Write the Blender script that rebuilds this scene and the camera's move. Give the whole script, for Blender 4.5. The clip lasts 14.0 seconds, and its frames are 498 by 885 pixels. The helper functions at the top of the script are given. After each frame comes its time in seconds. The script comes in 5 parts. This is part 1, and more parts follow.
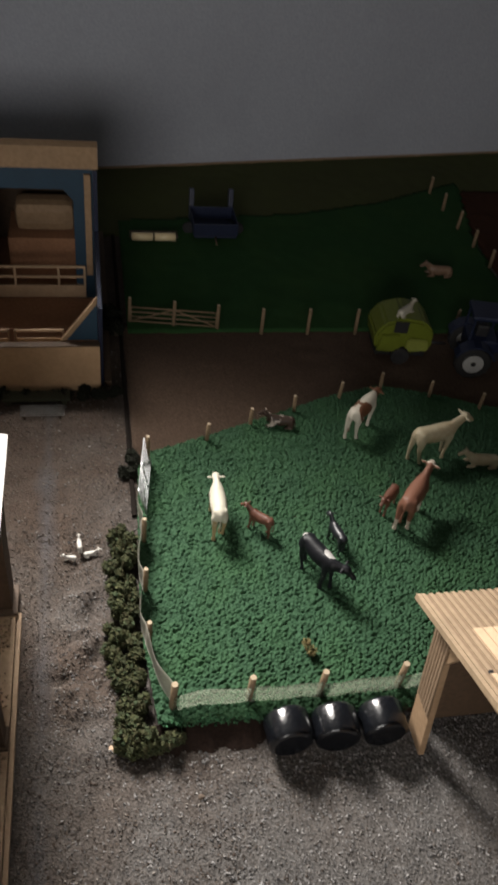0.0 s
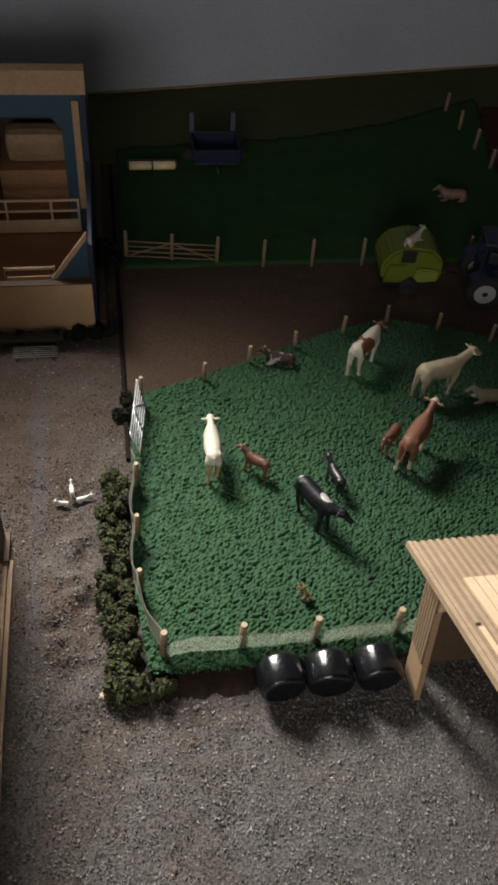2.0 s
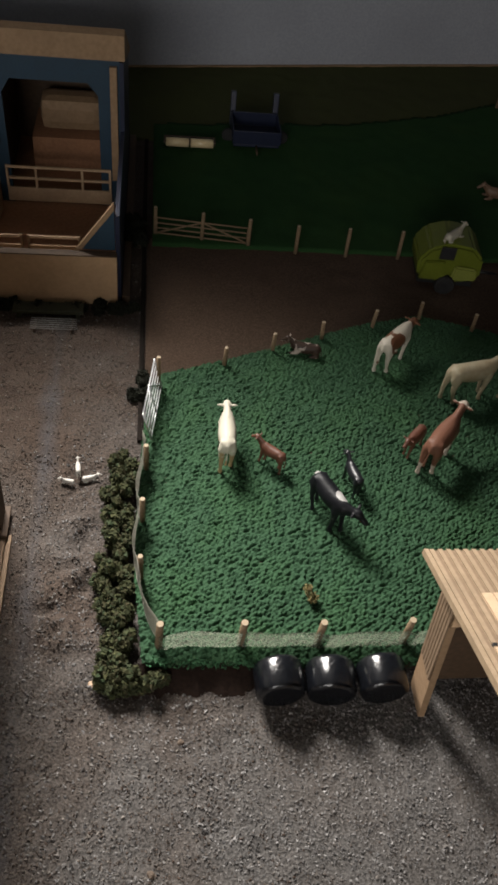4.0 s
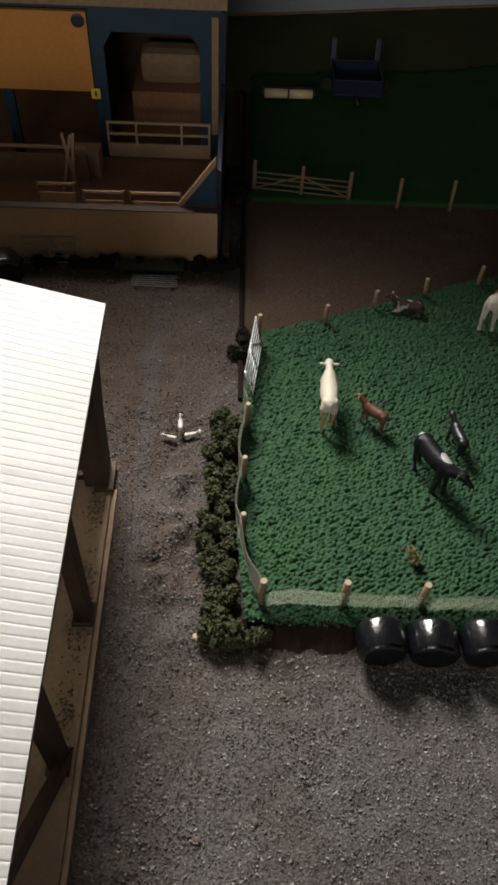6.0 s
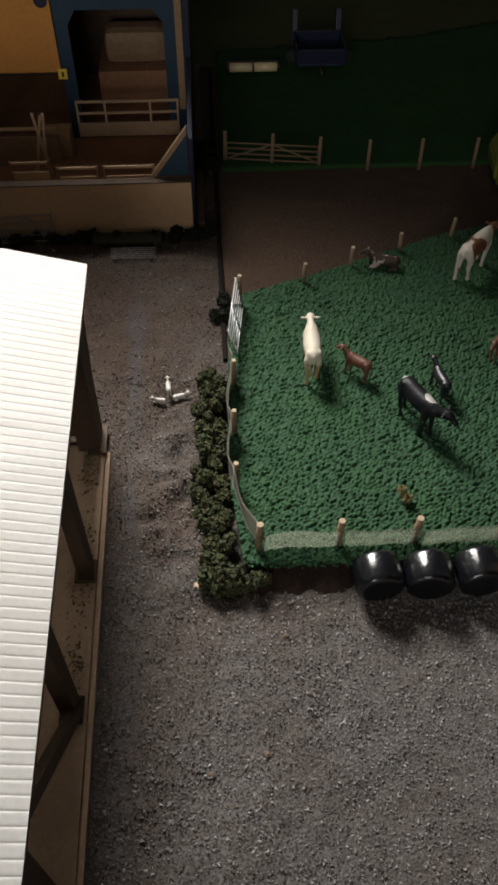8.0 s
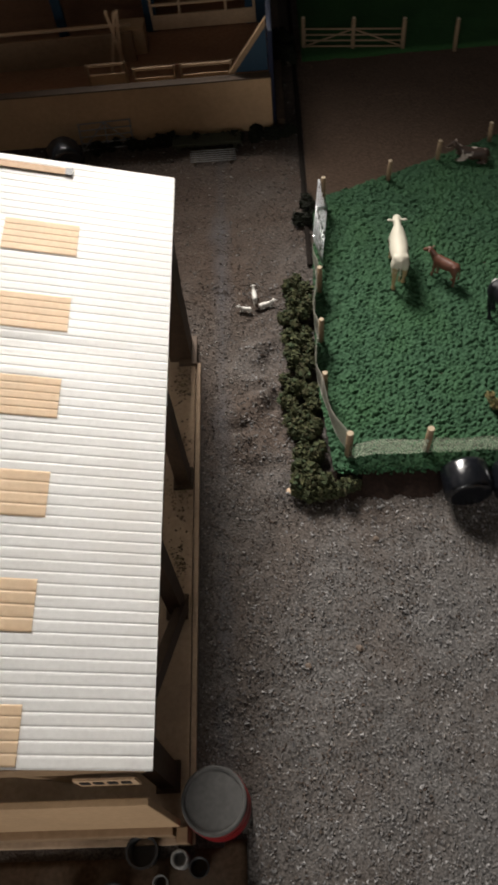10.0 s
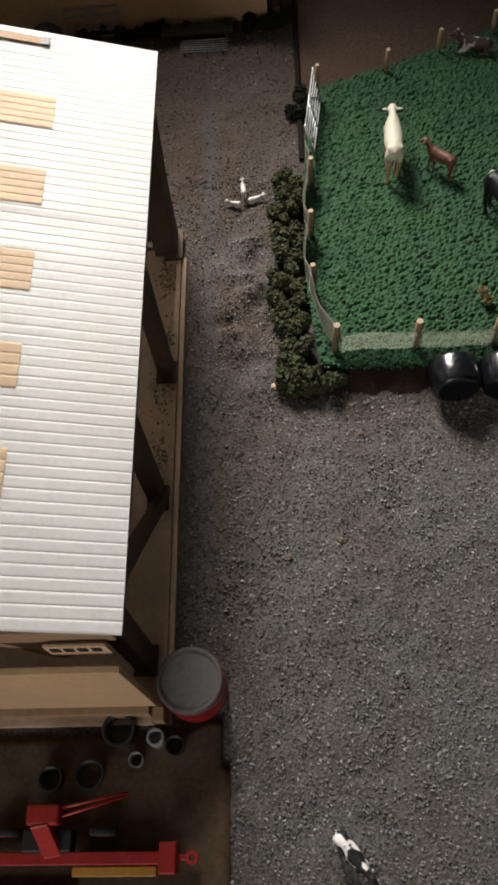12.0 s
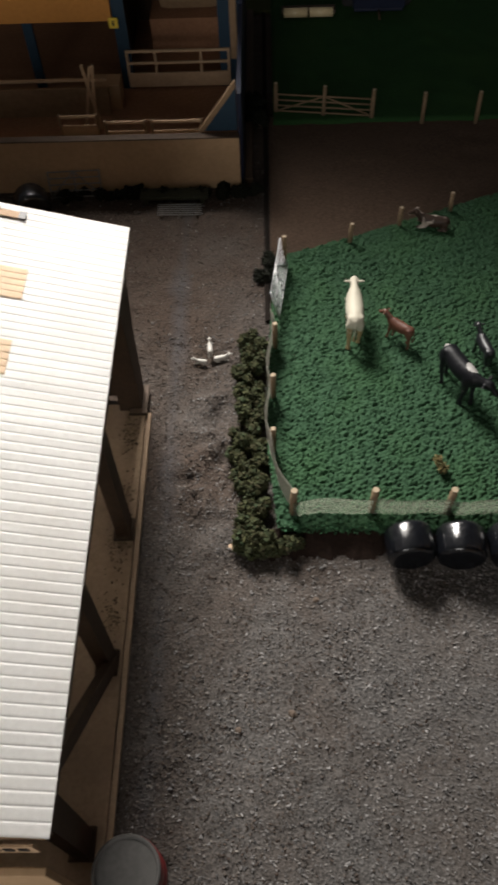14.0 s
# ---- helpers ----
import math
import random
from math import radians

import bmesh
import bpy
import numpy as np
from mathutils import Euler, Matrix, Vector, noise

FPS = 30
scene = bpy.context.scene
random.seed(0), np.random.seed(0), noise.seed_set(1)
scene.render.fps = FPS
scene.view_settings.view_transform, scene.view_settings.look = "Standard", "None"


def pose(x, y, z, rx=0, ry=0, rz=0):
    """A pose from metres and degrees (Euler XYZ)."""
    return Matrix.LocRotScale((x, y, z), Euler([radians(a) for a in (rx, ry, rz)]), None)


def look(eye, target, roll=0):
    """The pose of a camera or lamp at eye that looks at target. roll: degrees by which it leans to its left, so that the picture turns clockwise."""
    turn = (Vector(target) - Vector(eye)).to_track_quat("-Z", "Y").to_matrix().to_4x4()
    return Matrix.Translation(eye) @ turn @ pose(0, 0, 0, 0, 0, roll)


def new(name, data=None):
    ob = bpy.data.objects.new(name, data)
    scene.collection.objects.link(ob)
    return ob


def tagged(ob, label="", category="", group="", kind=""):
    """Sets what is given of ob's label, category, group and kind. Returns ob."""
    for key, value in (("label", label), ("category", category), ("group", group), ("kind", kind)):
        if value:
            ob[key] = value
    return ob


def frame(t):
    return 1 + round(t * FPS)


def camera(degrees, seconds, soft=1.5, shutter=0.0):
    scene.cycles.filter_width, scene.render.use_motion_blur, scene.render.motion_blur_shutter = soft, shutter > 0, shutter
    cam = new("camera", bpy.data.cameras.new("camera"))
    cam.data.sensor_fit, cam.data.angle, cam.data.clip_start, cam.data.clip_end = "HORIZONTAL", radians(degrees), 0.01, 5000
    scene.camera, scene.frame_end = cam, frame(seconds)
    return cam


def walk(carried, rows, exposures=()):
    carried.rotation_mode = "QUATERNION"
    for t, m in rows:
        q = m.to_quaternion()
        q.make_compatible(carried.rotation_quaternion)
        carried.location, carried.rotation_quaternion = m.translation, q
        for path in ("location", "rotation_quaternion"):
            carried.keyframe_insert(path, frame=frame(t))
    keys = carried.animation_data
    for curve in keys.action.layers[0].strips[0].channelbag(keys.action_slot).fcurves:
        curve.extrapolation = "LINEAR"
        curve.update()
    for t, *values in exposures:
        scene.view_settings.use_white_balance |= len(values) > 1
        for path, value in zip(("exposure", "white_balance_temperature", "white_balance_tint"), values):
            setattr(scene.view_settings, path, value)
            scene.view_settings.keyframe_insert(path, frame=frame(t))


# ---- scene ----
cam = camera(34.5, 14.0, soft=3.1, shutter=0.5)
PATH = [
    (0, (-0.066, -0.407, 0.753), (0.309, 1.029, -0.588), 8.0),
    (0.3, (-0.065, -0.386, 0.753), (0.338, 1.002, -0.630), 8.4),
    (0.5, (-0.059, -0.376, 0.752), (0.356, 1.028, -0.61), 7.8),
    (0.8, (-0.042, -0.376, 0.747), (0.427, 0.975, -0.651), 8.3),
    (1, (-0.029, -0.381, 0.746), (0.427, 0.969, -0.656), 7.4),
    (1.3, (-0.020, -0.385, 0.747), (0.403, 0.961, -0.671), 7.0),
    (1.5, (-0.018, -0.386, 0.746), (0.358, 0.929, -0.714), 6.8),
    (1.8, (-0.020, -0.386, 0.745), (0.334, 0.921, -0.727), 6.9),
    (2, (-0.022, -0.383, 0.742), (0.277, 0.943, -0.725), 5.8),
    (2.3, (-0.018, -0.381, 0.733), (0.325, 0.952, -0.717), 8.3),
    (2.5, (-0.016, -0.381, 0.728), (0.334, 0.955, -0.719), 8.0),
    (2.7, (-0.02, -0.379, 0.726), (0.285, 0.947, -0.74), 6.8),
    (4.8, (-0.006, -0.343, 0.703), (0.204, 0.977, -0.786), 9.8),
    (5, (-0.008, -0.338, 0.702), (0.179, 0.976, -0.794), 9.4),
    (5.2, (-0.013, -0.337, 0.698), (0.104, 0.954, -0.824), 6.2),
    (5.5, (-0.02, -0.34, 0.695), (0.011, 0.889, -0.882), 2.3),
    (6, (-0.034, -0.357, 0.707), (0.016, 0.89, -0.856), 3.2),
    (6.5, (-0.042, -0.375, 0.712), (0.042, 0.889, -0.836), 1.8),
    (6.8, (-0.042, -0.386, 0.713), (0.084, 0.877, -0.833), 3.5),
    (7, (-0.042, -0.393, 0.713), (0.053, 0.862, -0.841), 0.8),
    (7.2, (-0.044, -0.4, 0.706), (0.04, 0.855, -0.849), 0.8),
    (9.3, (-0.021, -0.408, 0.684), (-0.002, 0.651, -1.011), -4.3),
    (9.5, (-0.022, -0.411, 0.695), (-0.083, 0.602, -1.028), -9.5),
    (10, (-0.054, -0.398, 0.72), (-0.164, 0.624, -0.995), -8.6),
    (10.2, (-0.050, -0.394, 0.710), (-0.182, 0.603, -1.018), -8.1),
    (10.5, (-0.043, -0.407, 0.7), (-0.146, 0.561, -1.047), -5.9),
    (11, (-0.046, -0.418, 0.703), (-0.167, 0.556, -1.04), -6.0),
    (11.2, (-0.048, -0.420, 0.702), (-0.157, 0.526, -1.057), -5.5),
    (11.5, (-0.052, -0.421, 0.701), (-0.2, 0.521, -1.057), -9.0),
    (11.8, (-0.046, -0.427, 0.689), (-0.175, 0.498, -1.080), -8.5),
    (12, (-0.04, -0.433, 0.683), (-0.161, 0.464, -1.101), -9.2),
    (12.5, (-0.034, -0.425, 0.686), (-0.13, 0.527, -1.07), -6.9),
    (12.8, (-0.033, -0.419, 0.703), (-0.210, 0.679, -0.959), -9.7),
    (13, (-0.034, -0.406, 0.711), (-0.221, 0.756, -0.906), -8.3),
    (13.5, (-0.035, -0.396, 0.703), (-0.177, 0.752, -0.929), -5.6),
    (14, (-0.021, -0.393, 0.708), (-0.074, 0.744, -0.937), -3.0),
]
walk(cam, [(t, look(eye, target, roll)) for t, eye, target, roll in PATH],
     exposures=[(0.0, 0.4), (1.0, 0.25), (2.5, 0.3), (5.0, 0.3), (5.5, -0.05), (7.0, -0.15), (9.5, -0.08), (14.0, -0.06)])

# ---- light ----
world = bpy.data.worlds.new("world")
scene.world = world
world.use_nodes = True
world.node_tree.nodes["Background"].inputs[0].default_value = (0.55, 0.62, 0.75, 1)
world.node_tree.nodes["Background"].inputs[1].default_value = 0.55


def area(name, eye, target, sx, sy, power, colour):
    data = bpy.data.lights.new(name, "AREA")
    data.shape, data.size, data.size_y = "RECTANGLE", sx, sy
    data.energy, data.color = power, colour
    ob = new(name, data)
    ob.matrix_world = look(eye, target)
    return ob


# the room's lamp hangs over the white-roofed shed; daylight comes weakly from a window behind
lamp_data = bpy.data.lights.new("lamp_light", "SPOT")
lamp_data.energy, lamp_data.color, lamp_data.shadow_soft_size = 168.0, (1.0, 0.945, 0.885), 0.18
lamp_data.spot_size, lamp_data.spot_blend = radians(69), 1.0
new("lamp_light", lamp_data).matrix_world = look((-0.29, 0.82, 0.83), (0.10, -0.42, 0.0))
area("window_light", (-0.60, -1.93, 0.85), (-0.1, 0.6, 0.2), 1.0, 0.6, 17.5, (1.0, 0.95, 0.89))


# ---- materials ----
def mat(name, c1, c2=None, rough=0.8, scale=300.0, big=25.0, bump=0.3, metal=0.0, dist=0.0006, c3=None, amount=0.5, spec=0.5, piece=False):
    """Two-scale mottled surface: fine grain between c1 and c2, broad stains towards c3."""
    m = bpy.data.materials.new(name)
    m.use_nodes = True
    nt = m.node_tree
    b = nt.nodes["Principled BSDF"]
    c2 = c2 or tuple(v * 0.7 for v in c1)
    c3 = c3 or tuple(v * 0.6 for v in c1)
    tc = nt.nodes.new("ShaderNodeTexCoord")
    n1 = nt.nodes.new("ShaderNodeTexNoise")
    n1.inputs["Scale"].default_value, n1.inputs["Detail"].default_value = scale, 5
    n2 = nt.nodes.new("ShaderNodeTexNoise")
    n2.inputs["Scale"].default_value, n2.inputs["Detail"].default_value = big, 4
    nt.links.new(tc.outputs["Object"], n1.inputs["Vector"])
    nt.links.new(tc.outputs["Object"], n2.inputs["Vector"])
    r1 = nt.nodes.new("ShaderNodeValToRGB")
    r1.color_ramp.elements[0].position, r1.color_ramp.elements[1].position = 0.35, 0.65
    r1.color_ramp.elements[0].color, r1.color_ramp.elements[1].color = (*c2, 1), (*c1, 1)
    nt.links.new(n1.outputs["Fac"], r1.inputs[0])
    r2 = nt.nodes.new("ShaderNodeValToRGB")
    r2.color_ramp.elements[0].position, r2.color_ramp.elements[1].position = 0.45, 0.75
    r2.color_ramp.elements[0].color, r2.color_ramp.elements[1].color = (0, 0, 0, 1), (amount, amount, amount, 1)
    nt.links.new(n2.outputs["Fac"], r2.inputs[0])
    mix = nt.nodes.new("ShaderNodeMix")
    mix.data_type = "RGBA"
    nt.links.new(r2.outputs[0], mix.inputs[0])
    nt.links.new(r1.outputs[0], mix.inputs[6])
    mix.inputs[7].default_value = (*c3, 1)
    out = mix.outputs[2]
    if piece:
        info = nt.nodes.new("ShaderNodeObjectInfo")
        hsv = nt.nodes.new("ShaderNodeHueSaturation")
        mr = nt.nodes.new("ShaderNodeMapRange")
        mr.inputs[3].default_value, mr.inputs[4].default_value = 0.7, 1.2
        nt.links.new(info.outputs["Random"], mr.inputs[0])
        nt.links.new(mr.outputs[0], hsv.inputs["Value"])
        nt.links.new(out, hsv.inputs["Color"])
        out = hsv.outputs[0]
    nt.links.new(out, b.inputs["Base Color"])
    b.inputs["Roughness"].default_value, b.inputs["Metallic"].default_value = rough, metal
    b.inputs["Specular IOR Level"].default_value = spec
    if bump:
        bp = nt.nodes.new("ShaderNodeBump")
        bp.inputs["Strength"].default_value, bp.inputs["Distance"].default_value = bump, dist
        nt.links.new(n1.outputs["Fac"], bp.inputs["Height"])
        nt.links.new(bp.outputs[0], b.inputs["Normal"])
    return m


def island_mat(name, cols, rough=0.9, spec=0.3):
    """Loose bits, each one with its own colour out of cols."""
    m = bpy.data.materials.new(name)
    m.use_nodes = True
    nt = m.node_tree
    b = nt.nodes["Principled BSDF"]
    g = nt.nodes.new("ShaderNodeNewGeometry")
    r = nt.nodes.new("ShaderNodeValToRGB")
    el = r.color_ramp.elements
    while len(el) < len(cols):
        el.new(0.5)
    for i, c in enumerate(cols):
        el[i].position, el[i].color = i / (len(cols) - 1), (*c, 1)
    nt.links.new(g.outputs["Random Per Island"], r.inputs[0])
    nt.links.new(r.outputs[0], b.inputs["Base Color"])
    b.inputs["Roughness"].default_value, b.inputs["Specular IOR Level"].default_value = rough, spec
    return m


def netting_mat(name, colour, hole=0.5):
    m = bpy.data.materials.new(name)
    m.use_nodes = True
    nt = m.node_tree
    b = nt.nodes["Principled BSDF"]
    tc = nt.nodes.new("ShaderNodeTexCoord")
    n = nt.nodes.new("ShaderNodeTexVoronoi")
    n.inputs["Scale"].default_value = 520
    n2 = nt.nodes.new("ShaderNodeTexNoise")
    n2.inputs["Scale"].default_value = 60
    r = nt.nodes.new("ShaderNodeMapRange")
    r.inputs[1].default_value, r.inputs[2].default_value = 0.15, 0.7
    r.inputs[3].default_value, r.inputs[4].default_value = 1.0, hole
    nt.links.new(tc.outputs["Object"], n.inputs["Vector"])
    nt.links.new(tc.outputs["Object"], n2.inputs["Vector"])
    nt.links.new(n.outputs["Distance"], r.inputs[0])
    nt.links.new(r.outputs[0], b.inputs["Alpha"])
    r2 = nt.nodes.new("ShaderNodeValToRGB")
    r2.color_ramp.elements[0].color = (*[v * 0.75 for v in colour], 1)
    r2.color_ramp.elements[1].color = (*colour, 1)
    nt.links.new(n2.outputs["Fac"], r2.inputs[0])
    nt.links.new(r2.outputs[0], b.inputs["Base Color"])
    b.inputs["Roughness"].default_value = 0.7
    tl = nt.nodes.new("ShaderNodeBsdfTranslucent")
    nt.links.new(r2.outputs[0], tl.inputs[0])
    tp = nt.nodes.new("ShaderNodeBsdfTransparent")
    m1, m2 = nt.nodes.new("ShaderNodeMixShader"), nt.nodes.new("ShaderNodeMixShader")
    m1.inputs[0].default_value = 0.5
    b.inputs["Alpha"].default_value = 1.0
    nt.links.remove(b.inputs["Alpha"].links[0])
    nt.links.new(b.outputs[0], m1.inputs[1])
    nt.links.new(tl.outputs[0], m1.inputs[2])
    nt.links.new(r.outputs[0], m2.inputs[0])
    nt.links.new(tp.outputs[0], m2.inputs[1])
    nt.links.new(m1.outputs[0], m2.inputs[2])
    nt.links.new(m2.outputs[0], nt.nodes["Material Output"].inputs[0])
    return m


M = {}
M["wall"] = mat("grey_plaster", (0.34, 0.355, 0.40), (0.295, 0.31, 0.35), 0.95, 220, 4, 0.25, amount=0.3)
M["room"] = mat("room_paint", (0.40, 0.39, 0.375), (0.35, 0.34, 0.325), 0.95, 60, 3, 0.1)
M["yard"] = mat("gravel_bed", (0.1093, 0.1032, 0.0979), (0.0324, 0.0299, 0.0282), 0.9, 420, 9, 1.0, dist=0.0018, c3=(0.0642, 0.0480, 0.0374), amount=0.5, spec=0.35)
M["lane"] = mat("earth_lane", (0.080, 0.053, 0.037), (0.042, 0.028, 0.020), 0.95, 420, 14, 0.6, dist=0.001, c3=(0.060, 0.039, 0.027), amount=0.6, spec=0.15)
M["grit"] = island_mat("gravel_chips", [(0.055, 0.053, 0.053), (0.115, 0.110, 0.108), (0.095, 0.083, 0.074), (0.18, 0.173, 0.168), (0.07, 0.066, 0.064), (0.26, 0.25, 0.245)], 0.7, 0.5)
M["grass"] = mat("grass_mat", (0.0262, 0.0735, 0.0330), (0.0126, 0.0405, 0.0178), 0.80, 900, 18, 0.8, dist=0.001, c3=(0.0288, 0.0828, 0.0276), amount=0.5, spec=0.25)
M["field"] = mat("dark_grass", (0.0218, 0.0616, 0.0199), (0.0119, 0.0358, 0.0119), 0.95, 500, 9, 0.6, dist=0.001, c3=(0.0298, 0.0646, 0.0179), spec=0.1)
M["olive"] = mat("olive_turf", (0.058, 0.064, 0.027), (0.043, 0.047, 0.020), 0.95, 500, 7, 0.4, c3=(0.0600, 0.0720, 0.0240), spec=0.1)
M["plough"] = mat("ploughed_soil", (0.0525, 0.0224, 0.0126), (0.0294, 0.0126, 0.0077), 0.95, 300, 12, 0.8, dist=0.0015, spec=0.1)
M["earth"] = mat("slab_edge", (0.0525, 0.0294, 0.0196), (0.0280, 0.0168, 0.0112), 0.95, 250, 20, 0.6)
M["hedge"] = island_mat("hedge_crumbs", [(0.017, 0.021, 0.007), (0.036, 0.041, 0.014), (0.032, 0.028, 0.011), (0.021, 0.034, 0.013), (0.053, 0.055, 0.021)])
M["fringe"] = island_mat("green_crumbs", [(0.0189, 0.0630, 0.0252), (0.0315, 0.1008, 0.0441), (0.0157, 0.0441, 0.0189), (0.0315, 0.0756, 0.0315)])
M["fleck"] = island_mat("green_flecks", [(0.0225, 0.0680, 0.0315), (0.0345, 0.0980, 0.0470), (0.0165, 0.0510, 0.0245), (0.0470, 0.1150, 0.0580), (0.0360, 0.0850, 0.0350)])
M["weed"] = island_mat("dark_weeds", [(0.0046, 0.0055, 0.0025), (0.0076, 0.0101, 0.0034), (0.0055, 0.0050, 0.0025)])
M["post"] = mat("post_wood", (0.1890, 0.1316, 0.0735), (0.1260, 0.0840, 0.0476), 0.8, 500, 40, 0.3)
M["postcut"] = mat("post_end", (0.3255, 0.2625, 0.1785), (0.2625, 0.1995, 0.1312), 0.8, 800, 60, 0.2)
M["net"] = netting_mat("netting", (0.36, 0.40, 0.31), 0.22)
M["tape"] = netting_mat("tape_netting", (0.48, 0.46, 0.40), 0.75)
M["galv"] = mat("galvanised", (0.62, 0.63, 0.65), (0.5, 0.5, 0.52), 0.35, 400, 50, 0.1, metal=0.25)
M["black_wrap"] = mat("black_wrap", (0.0050, 0.0058, 0.0078), (0.0036, 0.0040, 0.0052), 0.22, 260, 60, 0.6, dist=0.0007, spec=0.6)
M["roofwhite"] = mat("white_sheet", (0.84, 0.835, 0.815), (0.79, 0.785, 0.765), 0.6, 260, 16, 0.08, c3=(0.72, 0.69, 0.64), amount=0.4)
M["skylight"] = mat("tan_skylight", (0.74, 0.57, 0.385), (0.69, 0.52, 0.34), 0.6, 250, 30, 0.08, amount=0.3)
M["hutlight"] = mat("pale_sheet", (0.48, 0.35, 0.23), (0.43, 0.31, 0.2), 0.6, 250, 30, 0.08, amount=0.3)
M["plywood"] = mat("plywood", (0.267, 0.174, 0.099), (0.220, 0.139, 0.075), 0.75, 160, 18, 0.2, amount=0.4)
# dark board colour; on the barn's inner wall it stands in for shade
M["plydark"] = mat("dark_board", (0.0720, 0.0414, 0.0216), (0.0504, 0.0288, 0.0144), 0.75, 180, 20, 0.2)
M["beige"] = mat("beige_panel", (0.46, 0.305, 0.175), (0.41, 0.27, 0.15), 0.8, 200, 14, 0.15, amount=0.35)
M["edge"] = mat("dark_edge", (0.10, 0.07, 0.05), (0.07, 0.05, 0.035), 0.8, 300, 40, 0.2)
M["plinth"] = mat("plinth_board", (0.3931, 0.2808, 0.1872), (0.3182, 0.2246, 0.1451), 0.85, 240, 14, 0.25, c3=(0.2059, 0.1404, 0.0936), amount=0.7)
M["tanroof"] = mat("tan_sheet", (0.185, 0.125, 0.076), (0.150, 0.100, 0.060), 0.7, 220, 14, 0.1, amount=0.3)
# dark version of the tan sheet: the front slope's shade put into its colour
M["shadedsheet"] = mat("shaded_tan_sheet", (0.055, 0.046, 0.037), (0.040, 0.034, 0.028), 0.75, 220, 14, 0.1)
M["tanrib"] = mat("tan_rib", (0.275, 0.200, 0.128), (0.235, 0.168, 0.104), 0.6, 220, 30, 0.1)
M["blue"] = mat("blue_paint", (0.006, 0.032, 0.060), (0.0048, 0.026, 0.050), 0.6, 250, 25, 0.15)
M["navy"] = mat("navy_plastic", (0.0063, 0.0116, 0.0368), (0.0053, 0.0095, 0.0289), 0.45, 300, 40, 0.1)
M["brownfloor"] = mat("brown_floor", (0.34, 0.168, 0.088), (0.27, 0.13, 0.066), 0.8, 200, 16, 0.2)
M["yellow"] = mat("yellow_board", (0.50, 0.215, 0.042), (0.45, 0.19, 0.036), 0.75, 160, 12, 0.15, amount=0.3)
M["sign"] = mat("yellow_sign", (0.75, 0.55, 0.06), (0.7, 0.5, 0.05), 0.6, 200, 50, 0)
M["black"] = mat("black_plastic", (0.012, 0.012, 0.013), (0.008, 0.008, 0.009), 0.55, 300, 40, 0.15)
M["tyre"] = mat("tyre_rubber", (0.0112, 0.0104, 0.0104), (0.0080, 0.0080, 0.0080), 0.8, 400, 40, 0.3)
M["rim"] = mat("pale_rim", (0.3272, 0.3272, 0.3153), (0.2975, 0.2975, 0.2856), 0.5, 300, 40, 0.1)
M["lime"] = mat("lime_plastic", (0.1082, 0.1331, 0.0125), (0.0957, 0.1165, 0.0104), 0.4, 250, 30, 0.08)
M["limepale"] = mat("pale_lime", (0.2080, 0.2320, 0.0480), (0.1840, 0.2080, 0.0400), 0.4, 250, 30, 0.08)
M["red"] = mat("red_plastic", (0.36, 0.018, 0.014), (0.25, 0.013, 0.011), 0.4, 250, 30, 0.1)
M["darkred"] = mat("dark_red_plastic", (0.19, 0.012, 0.014), (0.14, 0.009, 0.011), 0.35, 250, 30, 0.1)
M["ochre"] = mat("ochre_plastic", (0.42, 0.22, 0.03), (0.36, 0.18, 0.025), 0.5, 250, 30, 0.1)
M["lid"] = mat("grey_lid", (0.075, 0.072, 0.068), (0.058, 0.056, 0.053), 0.85, 200, 30, 0.15)
M["pipe"] = mat("pale_pipe", (0.24, 0.24, 0.235), (0.17, 0.17, 0.165), 0.4, 300, 30, 0.1)
M["roller"] = mat("cream_metal", (0.80, 0.66, 0.40), (0.72, 0.58, 0.34), 0.3, 300, 30, 0.05)
M["rail"] = mat("tan_rail", (0.50, 0.345, 0.215), (0.43, 0.29, 0.175), 0.75, 250, 30, 0.1)
M["white"] = mat("white_trim", (0.5616, 0.5148, 0.4368), (0.5148, 0.4680, 0.3900), 0.7, 250, 30, 0.1)
M["pallet"] = mat("mossy_board", (0.0360, 0.0396, 0.0216), (0.0252, 0.0270, 0.0144), 0.9, 260, 20, 0.3)
M["cream"] = mat("cream_hide", (0.3564, 0.3132, 0.2160), (0.3132, 0.2642, 0.1728), 0.55, 200, 45, 0.2, c3=(0.2268, 0.1562, 0.0706), amount=0.6)
M["wool"] = mat("white_wool", (0.62, 0.60, 0.56), (0.50, 0.48, 0.44), 0.8, 300, 60, 0.3)
M["creamwhite"] = mat("white_hide", (0.3769, 0.3576, 0.2996), (0.3383, 0.3141, 0.2513), 0.55, 200, 45, 0.2, c3=(0.2416, 0.1836, 0.0869), amount=0.55)
M["chestnut"] = mat("chestnut_hide", (0.0960, 0.0360, 0.0204), (0.0720, 0.0264, 0.0144), 0.5, 200, 45, 0.2)
M["tanhide"] = mat("tan_hide", (0.1820, 0.1120, 0.0700), (0.1400, 0.0840, 0.0525), 0.5, 200, 45, 0.2)
M["blackhide"] = mat("black_hide", (0.0096, 0.0102, 0.0132), (0.0060, 0.0066, 0.0084), 0.4, 200, 45, 0.25, c3=(0.0120, 0.0120, 0.0180))


